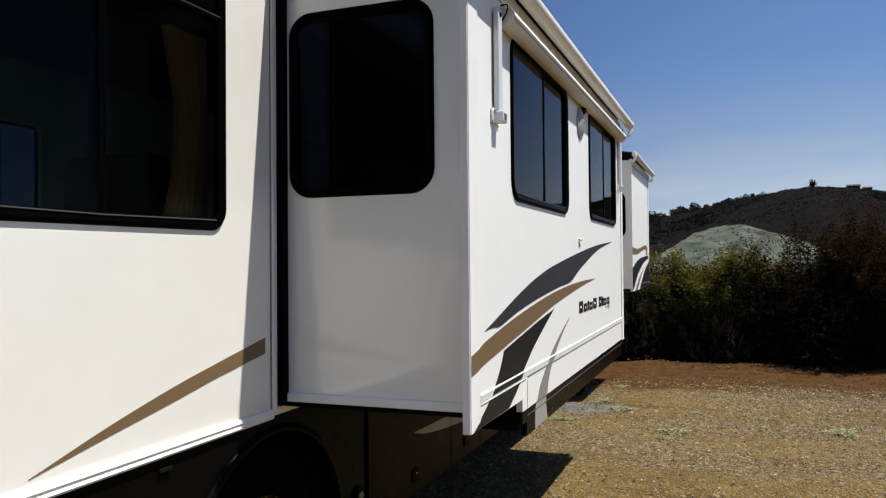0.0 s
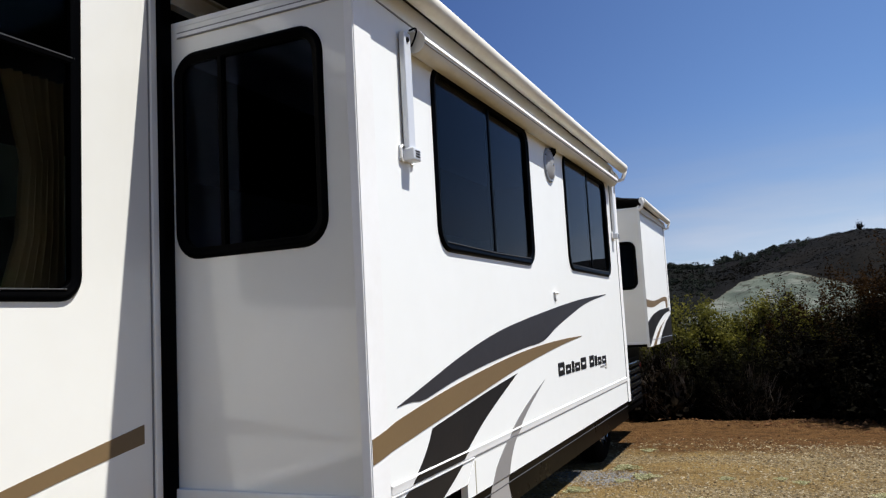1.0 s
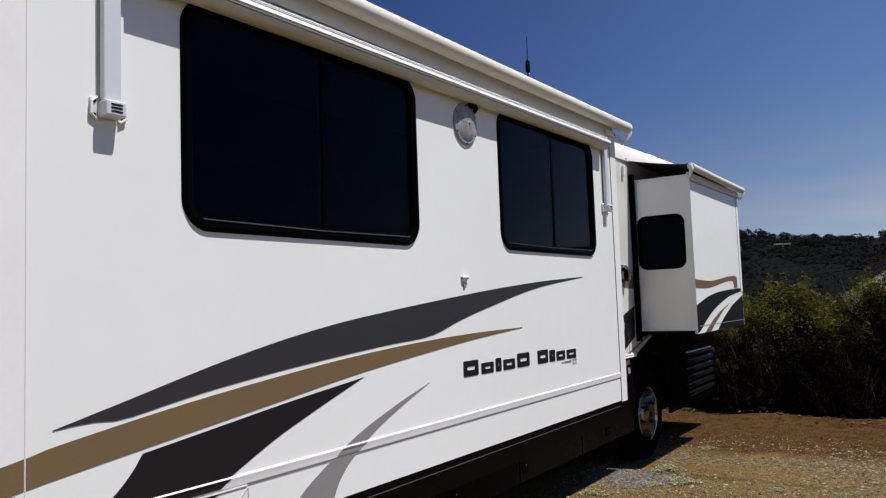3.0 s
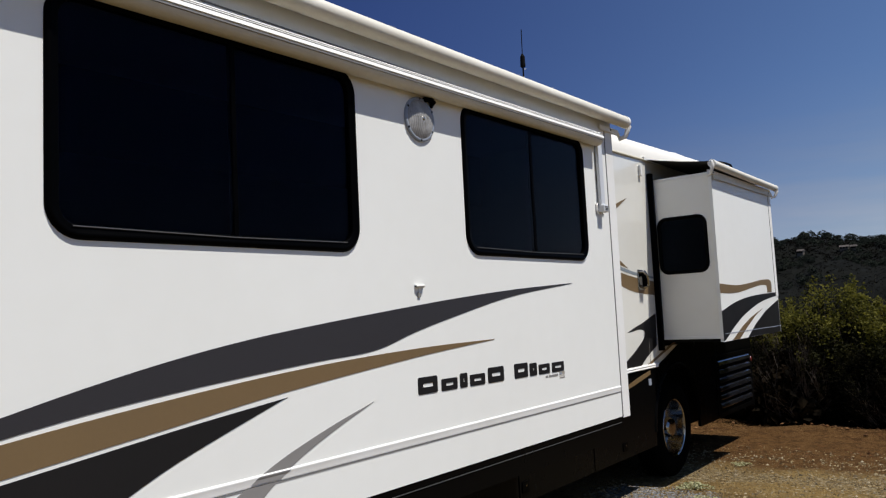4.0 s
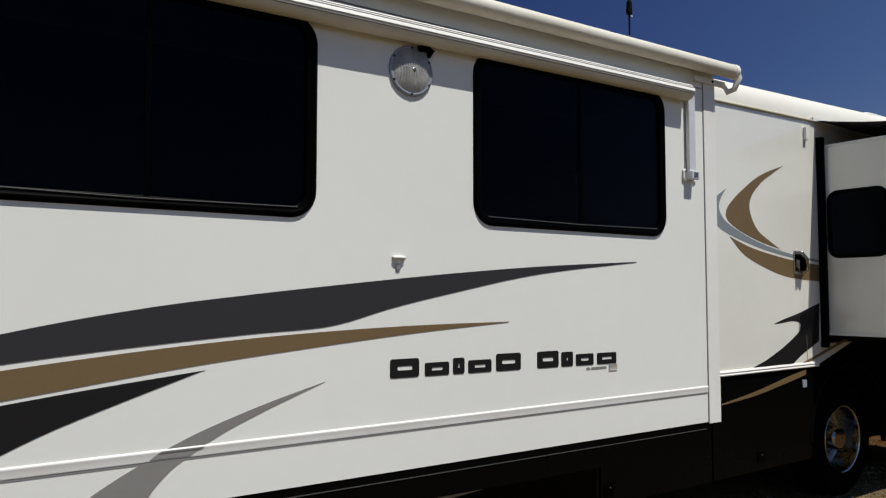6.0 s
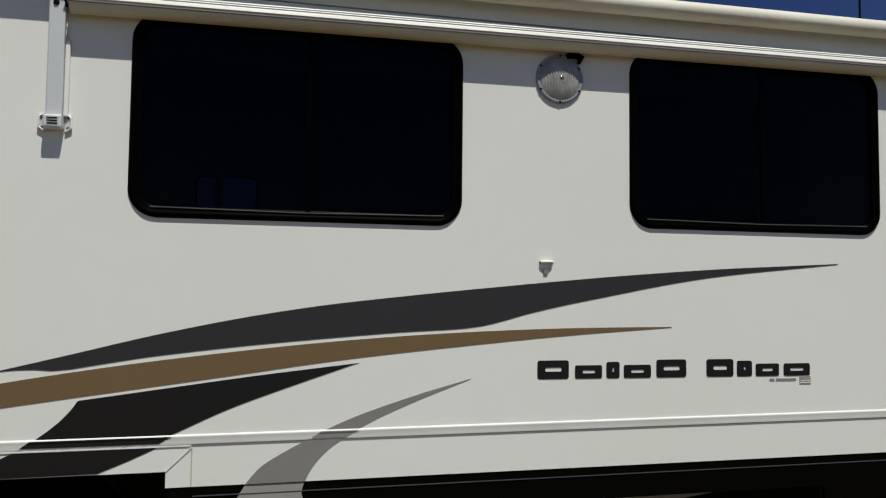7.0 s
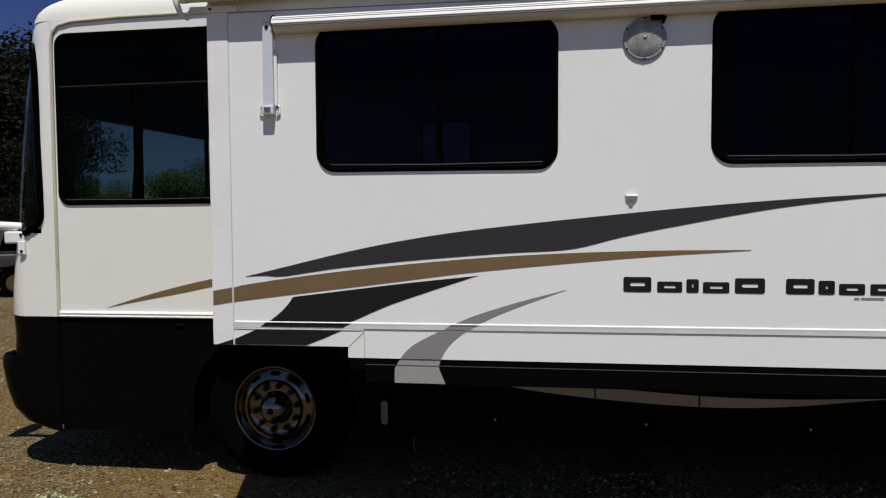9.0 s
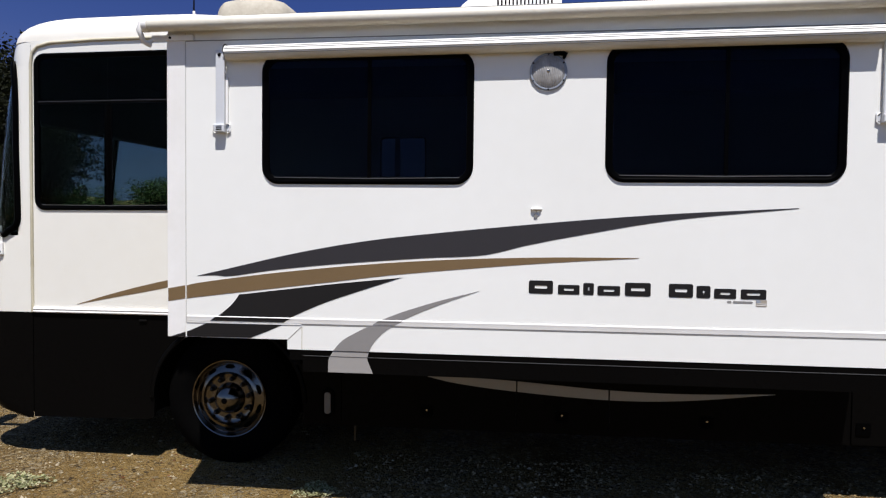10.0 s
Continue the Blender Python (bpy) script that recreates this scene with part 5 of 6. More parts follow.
part("black_hook", plate([(p.x, p.y) for p in curve_points([(8.988, 1.45), (9.15, 1.49), (9.33, 1.527), (9.655, 1.61)], 10)] + [(9.655, 1.29)] + [(p.x, p.y) for p in curve_points([(9.52, 1.238), (9.40, 1.19), (9.27, 1.122)], 5)] + [(8.72, 1.122)] +
     [(p.x, p.y) for p in curve_points([(8.90, 1.172), (9.12, 1.258), (9.30, 1.345), (9.385, 1.41), (9.36, 1.452), (9.25, 1.468), (9.10, 1.455)], 16)], [], -0.001, 0.0018, TALL), M_BLACKSTR, side_wall, "black hooked swoosh")
part("cab_swoosh", ribbon([(1.565, 1.154), (1.841, 1.236), (2.132, 1.311), (2.372, 1.363), (2.698, 1.430)], [(1.565, 1.152), (1.84, 1.206), (2.13, 1.260), (2.37, 1.308), (2.698, 1.364)], BODY, n=24), M_GOLD, side_wall, "thin bronze swoosh")
part("lower_bronze_swoosh", ribbon([(8.205, 0.872), (8.748, 0.945), (9.20, 1.03), (9.46, 1.07)], [(8.205, 0.868), (8.748, 0.915), (9.20, 0.985), (9.46, 1.03)], side_plane(BX + 0.0095), n=16), M_GOLD, RV)
part("rear_black_panel", plate([(9.62, 1.086), (12.66, 1.086), (12.66, 1.33), (11.72, 1.33), (11.72, 1.298), (10.32, 1.298)], [], 0.0, 0.003, BODY), M_SKIRT, RV, "black panel under the rear slide-out")
part("bronze_diagonal", plate([(9.40, 1.120), (9.50, 1.120), (10.20, 1.298), (10.10, 1.298)], [], -0.001, 0.0022, BODY), M_GOLD, side_wall)
hd = part("grab_handle", tube([(BX + 0.004, 9.36, 2.03), (BX + 0.055, 9.37, 2.03), (BX + 0.075, 9.40, 1.98), (BX + 0.065, 9.44, 1.90), (BX + 0.004, 9.45, 1.87)], 0.017, 8), M_CHROME, RV, "chrome folding grab handle", 60)
part("handle_grip", box(BX + 0.03, BX + 0.075, 9.372, 9.40, 1.88, 2.02, 0.008), M_RUBBER, hd)
part("handle_base", box(BX + 0.001, BX + 0.012, 9.335, 9.475, 1.85, 2.05, 0.005), M_CHROME, hd)
part("fuel_flap", plate(rrect(9.40, 9.46, 0.93, 0.99, 0.008, 2), [], 0.010, 0.016, BODY), M_LAMPRING, RV, "small pale plate")
part("rail_bracket", box(BX + 0.002, BX + 0.03, 9.53, 9.57, 2.99, 3.10, 0.004), M_TRIM, RV)
part("body_joint", box(BX - 0.002, BX + 0.003, 9.50, 9.504, 1.12, 1.35), M_GREYLINE, RV)

# mirror on its arm at the nose
arm = part("mirror_arm", tube([(BX - 0.05, 0.90, 1.715), (BX + 0.02, 0.74, 1.725), (BX + 0.05, 0.58, 1.765), (BX + 0.06, 0.40, 1.79)], [0.030, 0.034, 0.034, 0.030], 10), M_TRIM, RV, "white mirror arm", 60)
part("mirror_mount", box(BX - 0.09, BX + 0.015, 0.80, 0.955, 1.60, 1.685, 0.010), M_TRIM, arm)
part("mirror_mount", box(BX - 0.03, BX + 0.018, 0.905, 0.96, 1.52, 1.62, 0.008), M_TRIM, arm)
for z in (1.545, 1.66):
    part("bolt", lathe([(0.0, 0.006), (0.010, 0.005), (0.012, 0.0)], side_plane(BX + 0.018) @ Matrix.Translation((0.935, z, 0)), 10), M_UNDER, arm)
part("mirror_housing", box(BX - 0.10, BX + 0.14, 0.40, 0.53, 1.80, 2.18, 0.04, 3), M_TRIM, arm, "", 40)
part("mirror_glass", box(BX - 0.07, BX + 0.11, 0.525, 0.535, 1.84, 2.14, 0.003), M_REFLECTOR, arm)

# ---- wheels ----
def rim_bm(profile, m, seg=120, holes=None, hole_count=10):
    """A turned rim; holes gives for each row of the profile how many of its faces are left out at every hole."""
    bm = bmesh.new()
    rows = [[bm.verts.new((r * math.cos(2 * math.pi * k / seg), r * math.sin(2 * math.pi * k / seg), h)) for k in range(seg)] for r, h in profile]
    step = seg // hole_count
    for i, (a, b) in enumerate(zip(rows, rows[1:])):
        gap = (holes or {}).get(i, 0)
        for k in range(seg):
            if abs(k % step - (step - 1) / 2) < gap / 2:
                continue
            bm.faces.new((a[k], a[(k + 1) % seg], b[(k + 1) % seg], b[k]))
    bmesh.ops.remove_doubles(bm, verts=bm.verts, dist=1e-5)
    return moved(bm, m)


def wheel(name, cy, cz, x, dish):
    m = side_plane(x) @ Matrix.Translation((cy, cz, 0))
    R = 0.497
    tyre_prof = [(0.270, -0.22), (0.36, -0.25), (0.44, -0.25), (R - 0.006, -0.215), (R, -0.19), (R, -0.04), (R - 0.008, -0.015), (0.455, 0.012), (0.40, 0.028), (0.34, 0.022), (0.286, 0.002), (0.270, -0.03)]
    wh = part(name, lathe(tyre_prof + [tyre_prof[0]], m, 72), M_TYRE, RV, "black tyre on a polished ten-stud rim", 30)
    m = m @ Matrix.Diagonal((0.975, 0.975, 1, 1))
    if not dish:
        prof = [(0.300, -0.02), (0.302, 0.006), (0.296, 0.016), (0.288, 0.012), (0.278, -0.012), (0.268, -0.020), (0.262, -0.017), (0.257, -0.014), (0.251, -0.011), (0.243, -0.006), (0.235, -0.002), (0.229, 0.002), (0.222, 0.006), (0.205, 0.012), (0.196, -0.002), (0.180, -0.012), (0.15, -0.016), (0.120, -0.013), (0.114, -0.004), (0.111, 0.018), (0.104, 0.040), (0.090, 0.062), (0.070, 0.081), (0.044, 0.094), (0.016, 0.100), (0.0, 0.1005)]
        rim = part("rim", rim_bm(prof, m, 120, {7: 4, 8: 6, 9: 6, 10: 4}), M_RIM, wh, "polished steel rim with hand holes", 35)
        part("brake_drum", lathe([(0.27, -0.06), (0.0, -0.055)], m, 30), M_UNDER, wh)
        for k in range(10):
            a = radians(36 * k + 10)
            part("lug_nut", lathe([(0.020, -0.018), (0.021, 0.004), (0.016, 0.022), (0.009, 0.032), (0.0, 0.034)], m @ Matrix.Translation((0.154 * math.cos(a), 0.154 * math.sin(a), 0)), 10), M_NUT, rim, "", 50)
        part("hub_badge", lathe([(0.0, 0.105), (0.020, 0.103), (0.024, 0.097)], m, 20), M_UNDER, rim)
    else:
        prof = [(0.300, -0.02), (0.302, 0.006), (0.296, 0.016), (0.286, 0.010), (0.278, -0.02), (0.270, -0.10), (0.255, -0.150), (0.210, -0.165), (0.190, -0.158), (0.120, -0.158), (0.112, -0.12), (0.105, -0.04), (0.088, -0.012), (0.0, -0.004)]
        rim = part("rim", rim_bm(prof, m, 80), M_CHROME, wh, "deep polished dual rim", 35)
        for k in range(10):
            a = radians(36 * k)
            part("lug_nut", lathe([(0.018, -0.158), (0.018, -0.13), (0.008, -0.115), (0.0, -0.114)], m @ Matrix.Translation((0.155 * math.cos(a), 0.155 * math.sin(a), 0)), 8), M_CHROME, rim, "", 50)
    return wh


wheel("front_wheel", FW[0], 0.492, BX - 0.085, False)
wheel("rear_wheel", RW[0], 0.492, BX - 0.075, True)
wheel("far_front_wheel", FW[0], 0.492, FX + 0.36, False)
wheel("far_rear_wheel", RW[0], 0.492, FX + 0.55, True)

# ---- on the roof ----
def dome_vent(cx, cy, sx, sy, h, base_z=3.27):
    loops = []
    for f, z in ((1.0, 0.0), (1.0, h * 0.55), (0.985, h * 0.72), (0.94, h * 0.84), (0.86, h * 0.93), (0.70, h * 0.98), (0.35, h)):
        loops.append([(cx + u, cy + v, base_z + z) for u, v in rrect(-sx * f, sx * f, -sy * f, sy * f, min(sx, sy) * f * 0.55, 6)])
    return loft(loops, True, True)


part("satellite_dome", dome_vent(-3.05, 2.533, 0.31, 0.320, 0.405), surface("weathered_dome", (0.46, 0.42, 0.34), (0.30, 0.265, 0.20), rough=0.7, broad=5, fine=40, mix=0.8, bump=0.2), RV, "weathered cream rooftop dome", 50)
# air conditioner: sloping front, upright back, a row of slots in its near side
ac_prof = [(4.28, 3.23), (4.285, 3.44), (4.315, 3.500), (4.355, 3.545), (4.42, 3.595), (4.52, 3.635), (4.68, 3.655), (5.10, 3.665), (5.140, 3.655), (5.150, 3.62), (5.150, 3.23)]
ac = part("roof_air_conditioner", loft([[(x, 4.725 + (y - 4.725) * k, 3.23 + (z - 3.23) * k) for y, z in ac_prof] for x, k in ((-3.45, 0.93), (-3.42, 0.985), (-3.38, 1.0), (-2.80, 1.0), (-2.765, 0.99), (-2.748, 0.955))], True, True), M_TRIM, RV, "white rooftop air conditioner", 50)
for i in range(15):
    y = 4.637 + i * 0.0305
    part("vent_slot", box(-2.80, -2.744, y, y + 0.014, 3.52, 3.600), M_UNDER, ac)
ant = part("radio_antenna", tube([(-1.743, 7.27, 3.20), (-1.743, 7.27, 3.575)], 0.006, 8), M_UNDER, RV, "black whip antenna on the roof")
part("antenna_coil", tube([(-1.743, 7.27, 3.572), (-1.743, 7.27, 3.580), (-1.743, 7.27, 3.655), (-1.743, 7.27, 3.675)], [0.015, 0.021, 0.018, 0.007], 10), M_UNDER, ant)
part("antenna_whip", tube([(-1.743, 7.27, 3.675), (-1.743, 7.275, 3.87)], 0.0035, 6), M_UNDER, ant)
part("antenna_prong", tube([(-1.743, 7.27, 3.562), (-1.743, 7.30, 3.564)], 0.004, 6), M_TRIM, ant)
an2 = part("cab_antenna", tube([(-2.9, 1.988, 3.27), (-2.9, 1.988, 3.70)], [0.010, 0.007], 8), M_UNDER, RV, "stub antenna over the cab")
part("antenna_collar", tube([(-2.9, 1.988, 3.565), (-2.9, 1.988, 3.605)], 0.0115, 8), M_TRIM, an2, "white collar")
part("roof_rack_rail", tube(curve_points([(-2.1, 10.95, 3.29), (-2.1, 11.03, 3.44), (-2.1, 11.15, 3.475), (-2.1, 11.58, 3.465), (-2.1, 11.70, 3.44), (-2.1, 11.76, 3.29)], 20), 0.012, 8), M_TRIM, RV, "bright roof rail", 60)
part("ladder_hoop", tube(curve_points([(-1.95, 12.02, 3.27), (-1.93, 12.08, 3.42), (-1.90, 12.16, 3.46), (-1.88, 12.52, 3.47), (-1.88, 12.60, 3.43), (-1.90, 12.63, 3.27)], 20), 0.013, 8), M_UNDER, RV, "dark hoop of the rear ladder", 60)

# ---- plants ----
rng = np.random.default_rng(7)


def leaves(centres, size, spread, rnd, narrow=0.45, up=0.3, flat=1.0):
    """Small bent leaves, two triangles each, scattered round the centres."""
    n = len(centres)
    c = centres + rnd.normal(0, spread, (n, 3))
    d = rnd.normal(0, 1, (n, 3))
    d[:, 2] = np.abs(d[:, 2]) * up + d[:, 2] * (1 - up)
    d[:, 2] *= flat
    d /= np.linalg.norm(d, axis=1)[:, None]
    s = np.cross(d, rnd.normal(0, 1, (n, 3)))
    s[:, 2] *= flat
    s /= np.linalg.norm(s, axis=1)[:, None] + 1e-9
    ln = size * rnd.uniform(0.6, 1.4, (n, 1))
    a, b = c - d * ln * 0.5, c + d * ln * 0.5
    nrm = np.cross(d, s)
    l, r = c + s * ln * narrow * 0.5 + nrm * ln * 0.08, c - s * ln * narrow * 0.5 + nrm * ln * 0.08
    verts = np.stack([a, l, b, r], 1).reshape(-1, 3)
    k = np.arange(n) * 4
    faces = np.concatenate([np.stack([k, k + 1, k + 2], 1), np.stack([k, k + 2, k + 3], 1)])
    return verts.tolist(), faces.tolist()


def bush(name, w, d, h, count, size, mat, tip_mat, twig_mat, label, group, seed, clumps=90, plump=0.20, tall=1.0, twigs=60, narrow=0.45, lit=0.15):
    """An uneven dome of upright leafy shoots on stems from the foot, their tips in a sunlit colour, round a dark inner
    mass in a shaded one.
    """
    rnd = np.random.default_rng(seed)
    ob = thing(name, (0, 0, 0), label, "bush", group)
    dark, light, tips = [], [], []
    shoots = 6
    k = count // (clumps * shoots)
    for i in range(clumps):
        a, rr = rnd.uniform(0, 2 * math.pi), math.sqrt(rnd.uniform(0, 1))
        swell = 0.86 + 0.26 * noise.noise((2.6 * math.cos(a) * rr + seed, 2.6 * math.sin(a) * rr, 0.7))
        roof = h * (1 - 0.60 * rr ** 2.4) * swell
        z = roof * (1.0 if i % 3 else rnd.uniform(0.45, 0.9)) * rnd.uniform(0.74, 1.14)
        c = np.array([w * rr * math.cos(a), d * rr * math.sin(a), z])
        tips.append(c)
        for _ in range(shoots):
            # one upright leafy shoot, fullest below its tip
            root = c + rnd.normal(0, 1, 3) * plump * np.array([0.42, 0.42, 0.30])
            lean = np.array([0.30 * math.cos(a) * rr, 0.30 * math.sin(a) * rr, 0.0]) + rnd.normal(0, 0.28, 3)
            lean[2] = 1.0
            run = plump * tall * rnd.uniform(0.7, 1.9)
            t = rnd.uniform(-0.6, 1.0, (k, 1))
            wide = plump * (0.09 + 0.19 * np.clip(1 - t, 0, 1) ** 0.8)
            side = rnd.normal(0, 1, (k, 3)) * wide * np.array([1, 1, 0.6])
            p = root + lean * run * t + side
            # upper and sun-side leaves get the sunlit colour, the rest the shaded one
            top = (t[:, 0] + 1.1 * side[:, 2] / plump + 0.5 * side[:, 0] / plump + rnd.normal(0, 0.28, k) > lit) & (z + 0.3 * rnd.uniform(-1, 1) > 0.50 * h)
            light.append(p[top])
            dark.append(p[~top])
    pts = np.concatenate(dark)
    pts = pts[pts[:, 2] > 0.05]
    vv, f = leaves(pts, size, 0.012, rnd, narrow)
    # the mass inside, coloured as shaded, of larger, closely packed leaves
    n = 2600
    v = rnd.normal(0, 1, (n, 3))
    v /= np.linalg.norm(v, axis=1)[:, None]
    v *= rnd.uniform(0, 1, (n, 1)) ** 0.33
    v[:, 2] = np.abs(v[:, 2])
    inner = v * np.array([w * 0.92, d * 0.92, h * 0.74])
    v2, f2 = leaves(inner[inner[:, 2] > 0.08], 0.15, 0.02, rnd, 0.8)
    kk = len(vv)
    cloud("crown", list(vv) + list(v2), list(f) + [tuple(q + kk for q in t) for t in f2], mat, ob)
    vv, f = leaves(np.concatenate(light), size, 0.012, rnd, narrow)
    cloud("sun_toned_shoots", vv, f, tip_mat, ob, "shoots in a paler colour, as if sunlit")
    bm = bmesh.new()
    for i in range(twigs):
        end = Vector(tips[i % clumps])
        base = Vector((end.x * 0.3 + rnd.normal(0, 0.10), end.y * 0.3 + rnd.normal(0, 0.10), -0.05))
        mid = base.lerp(end, 0.55) + Vector(rnd.normal(0, 0.10, 3))
        merge_tube(bm, [base, mid, end], [0.018, 0.010, 0.003])
        for _ in range(2):
            e2 = end + Vector(rnd.normal(0, 0.14, 3))
            merge_tube(bm, [mid, mid.lerp(e2, 0.6) + Vector(rnd.normal(0, 0.05, 3)), e2], [0.008, 0.005, 0.002])
    part("branchwork", bm, twig_mat, ob)
    return ob


def merge_tube(bm, path, radii, seg=4):
    rows = []
    for p, r in zip(path, radii):
        rows.append([bm.verts.new(p + Vector((r * math.cos(2 * math.pi * k / seg), r * math.sin(2 * math.pi * k / seg), 0))) for k in range(seg)])
    for a, b in zip(rows, rows[1:]):
        for k in range(seg):
            bm.faces.new((a[k], a[(k + 1) % seg], b[(k + 1) % seg], b[k]))


GROUP = "chaparral bushes along the yard's edge"
kinds = [
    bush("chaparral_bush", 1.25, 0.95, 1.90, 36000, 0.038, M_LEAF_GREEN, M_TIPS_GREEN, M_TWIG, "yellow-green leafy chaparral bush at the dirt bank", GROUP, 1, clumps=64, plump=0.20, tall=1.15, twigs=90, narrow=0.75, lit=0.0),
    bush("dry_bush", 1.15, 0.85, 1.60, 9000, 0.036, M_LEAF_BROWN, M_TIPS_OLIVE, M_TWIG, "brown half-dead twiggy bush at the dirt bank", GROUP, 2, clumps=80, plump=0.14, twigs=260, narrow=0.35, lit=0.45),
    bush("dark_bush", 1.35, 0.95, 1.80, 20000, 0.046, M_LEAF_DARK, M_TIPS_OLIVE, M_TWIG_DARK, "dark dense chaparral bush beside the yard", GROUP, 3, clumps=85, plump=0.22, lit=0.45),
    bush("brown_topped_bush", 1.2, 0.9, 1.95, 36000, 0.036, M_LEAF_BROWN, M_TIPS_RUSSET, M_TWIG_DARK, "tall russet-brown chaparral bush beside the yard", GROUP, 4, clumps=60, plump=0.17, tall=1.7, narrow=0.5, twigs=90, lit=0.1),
]
spots = [(0, -0.95, 15.35, 0.98, 20), (1, -1.75, 14.75, 0.85, 70), (0, -0.25, 15.5, 1.06, 200), (2, 0.85, 14.9, 0.98, 10), (3, 1.75, 15.0, 1.18, 120), (2, 1.6, 14.6, 0.95, 250),
         (3, 3.2, 15.0, 1.30, 40), (2, 2.5, 14.6, 0.80, 80), (3, 4.4, 15.1, 1.40, 300), (1, 3.9, 14.5, 0.9, 160), (0, -2.35, 15.6, 0.90, 110), (2, -0.7, 14.75, 0.70, 310),
         (1, -0.35, 14.4, 0.62, 180), (2, -2.9, 14.9, 0.9, 60), (0, -3.6, 15.7, 1.05, 10), (3, 5.4, 14.9, 1.25, 200), (3, 6.6, 15.5, 1.15, 20), (2, -1.5, 16.6, 1.05, 130), (3, 0.85, 15.6, 1.05, 33),
         (3, 2.5, 16.6, 1.25, 99), (3, 4.9, 16.8, 1.3, 12), (2, -4.8, 15.4, 1.1, 45), (0, -3.0, 17.4, 1.0, 70), (3, 0.2, 17.6, 0.92, 85), (2, 7.8, 14.8, 1.2, 140), (2, -6.2, 15.0, 1.2, 200)]
used = set()
for k, x, y, s, turn in spots:
    y -= 0.40
    s *= 1.04
    m = Matrix.LocRotScale((x, y, land(x, y) - 0.03), Euler((0, 0, radians(turn))), (s, s, s))
    if k in used:
        c = copy_thing(kinds[k], m)
        c.scale = (s, s, s * (0.92 + 0.16 * ((turn * 7) % 10) / 10))
    else:
        kinds[k].location, kinds[k].rotation_euler, kinds[k].scale = m.translation, (0, 0, radians(turn)), (s, s, s)
        used.add(k)


def oak(name, h, w, count, label, seed, mat, leaf=0.105):
    rnd = np.random.default_rng(seed)
    ob = thing(name, (0, 0, 0), label, "tree", "oaks behind the yard")
    bm = bmesh.new()
    trunk_top = Vector((0.2, 0.1, h * 0.35))
    merge_tube(bm, [Vector((0, 0, -0.1)), Vector((0.05, 0, h * 0.18)), trunk_top], [0.24, 0.19, 0.15], 8)
    ends = []
    for i in range(11):
        a = 2 * math.pi * i / 11 + rnd.normal(0, 0.2)
        r, z = w * rnd.uniform(0.3, 0.8), h * rnd.uniform(0.4, 0.9)
        e = Vector((r * math.cos(a), r * math.sin(a), z))
        merge_tube(bm, [trunk_top, trunk_top.lerp(e, 0.5) + Vector((0, 0, 0.3)), e], [0.12, 0.07, 0.025], 6)
        ends.append(e)
    part("trunk", bm, M_BARK, ob)
    pts = []
    for e in ends * 5:
        c = np.array(e) + rnd.normal(0, w * 0.17, 3)
        k = count // (len(ends) * 5)
        v = np.clip(rnd.normal(0, 1, (k, 3)), -1.7, 1.7) * np.array([0.36, 0.36, 0.26]) * w * 0.42
        pts.append(c + v)
    pts = np.concatenate(pts)
    pts = pts[pts[:, 2] > h * 0.10]
    v, f = leaves(pts, leaf, 0.03, rnd, 0.65)
    cloud("crown", v, f, mat, ob)
    return ob


tree = oak("oak_tree", 6.85, 4.2, 56000, "dark leafy oak tree behind the parked car", 11, M_LEAF_OAK, 0.125)
tree.location = (-17.6, -13.4, 0)
for x, y, s, turn in ((-23.5, -16.5, 1.0, 40), (-15.5, -17.5, 0.82, 130), (-19.8, -17.0, 0.95, 15), (-17.2, -13.6, 0.9, 222), (-15.6, -12.2, 0.7, 60), (-14.6, -10.6, 0.45, 300)):
    c = copy_thing(tree, pose(x, y, 0, 0, 0, turn))
    c.scale = (s, s, s)
tree.rotation_euler = (0, 0, radians(75))
light_tree = oak("young_tree", 3.0, 1.8, 36000, "light green young tree beyond the nose of the motorhome", 12, M_LEAF_LIGHT, 0.065)
light_tree.location = (-20.0, -6.9, 0)
for x, y, s, turn in ((-19.0, -9.6, 0.80, 90), (-21.5, -11.6, 0.78, 200)):
    c = copy_thing(light_tree, pose(x, y, 0, 0, 0, turn))
    c.scale = (s, s, s)
for x, y, s, turn in ((-15.6, -9.9, 1.35, 20), (-16.6, -10.3, 1.4, 80), (-14.9, -9.0, 1.2, 140), (-15.9, -8.3, 1.15, 210), (-16.8, -7.2, 0.9, 30), (-15.2, -11.4, 1.3, 300)):
    c = copy_thing(kinds[2], pose(x, y, land(x, y) - 0.03, 0, 0, turn))
    c.scale = (s, s, s)

# ---- parked car, cottage ----
CAR = thing("parked_suv", (0, 0, 0), "grey-brown SUV parked at the edge of the yard", "car")
NPL = nose_plane(0)


def side_shape(pts, half, round_by=0.05):
    bm = bmesh.new()
    rows = [[bm.verts.new((x, y, z)) for x, z in pts] for y in (-half, half)]
    n = len(pts)
    for i in range(n):
        bm.faces.new((rows[0][i], rows[0][(i + 1) % n], rows[1][(i + 1) % n], rows[1][i]))
    bm.faces.new(rows[0])
    bm.faces.new(rows[1][::-1])
    bmesh.ops.recalc_face_normals(bm, faces=bm.faces)
    bmesh.ops.bevel(bm, geom=bm.edges[:], offset=round_by, segments=3, profile=0.6, affect="EDGES")
    return bm


def car_arch(cx, r=0.42, n=10):
    return [(cx - r * math.cos(math.pi * i / n), 0.36 + r * math.sin(math.pi * i / n)) for i in range(n + 1)]


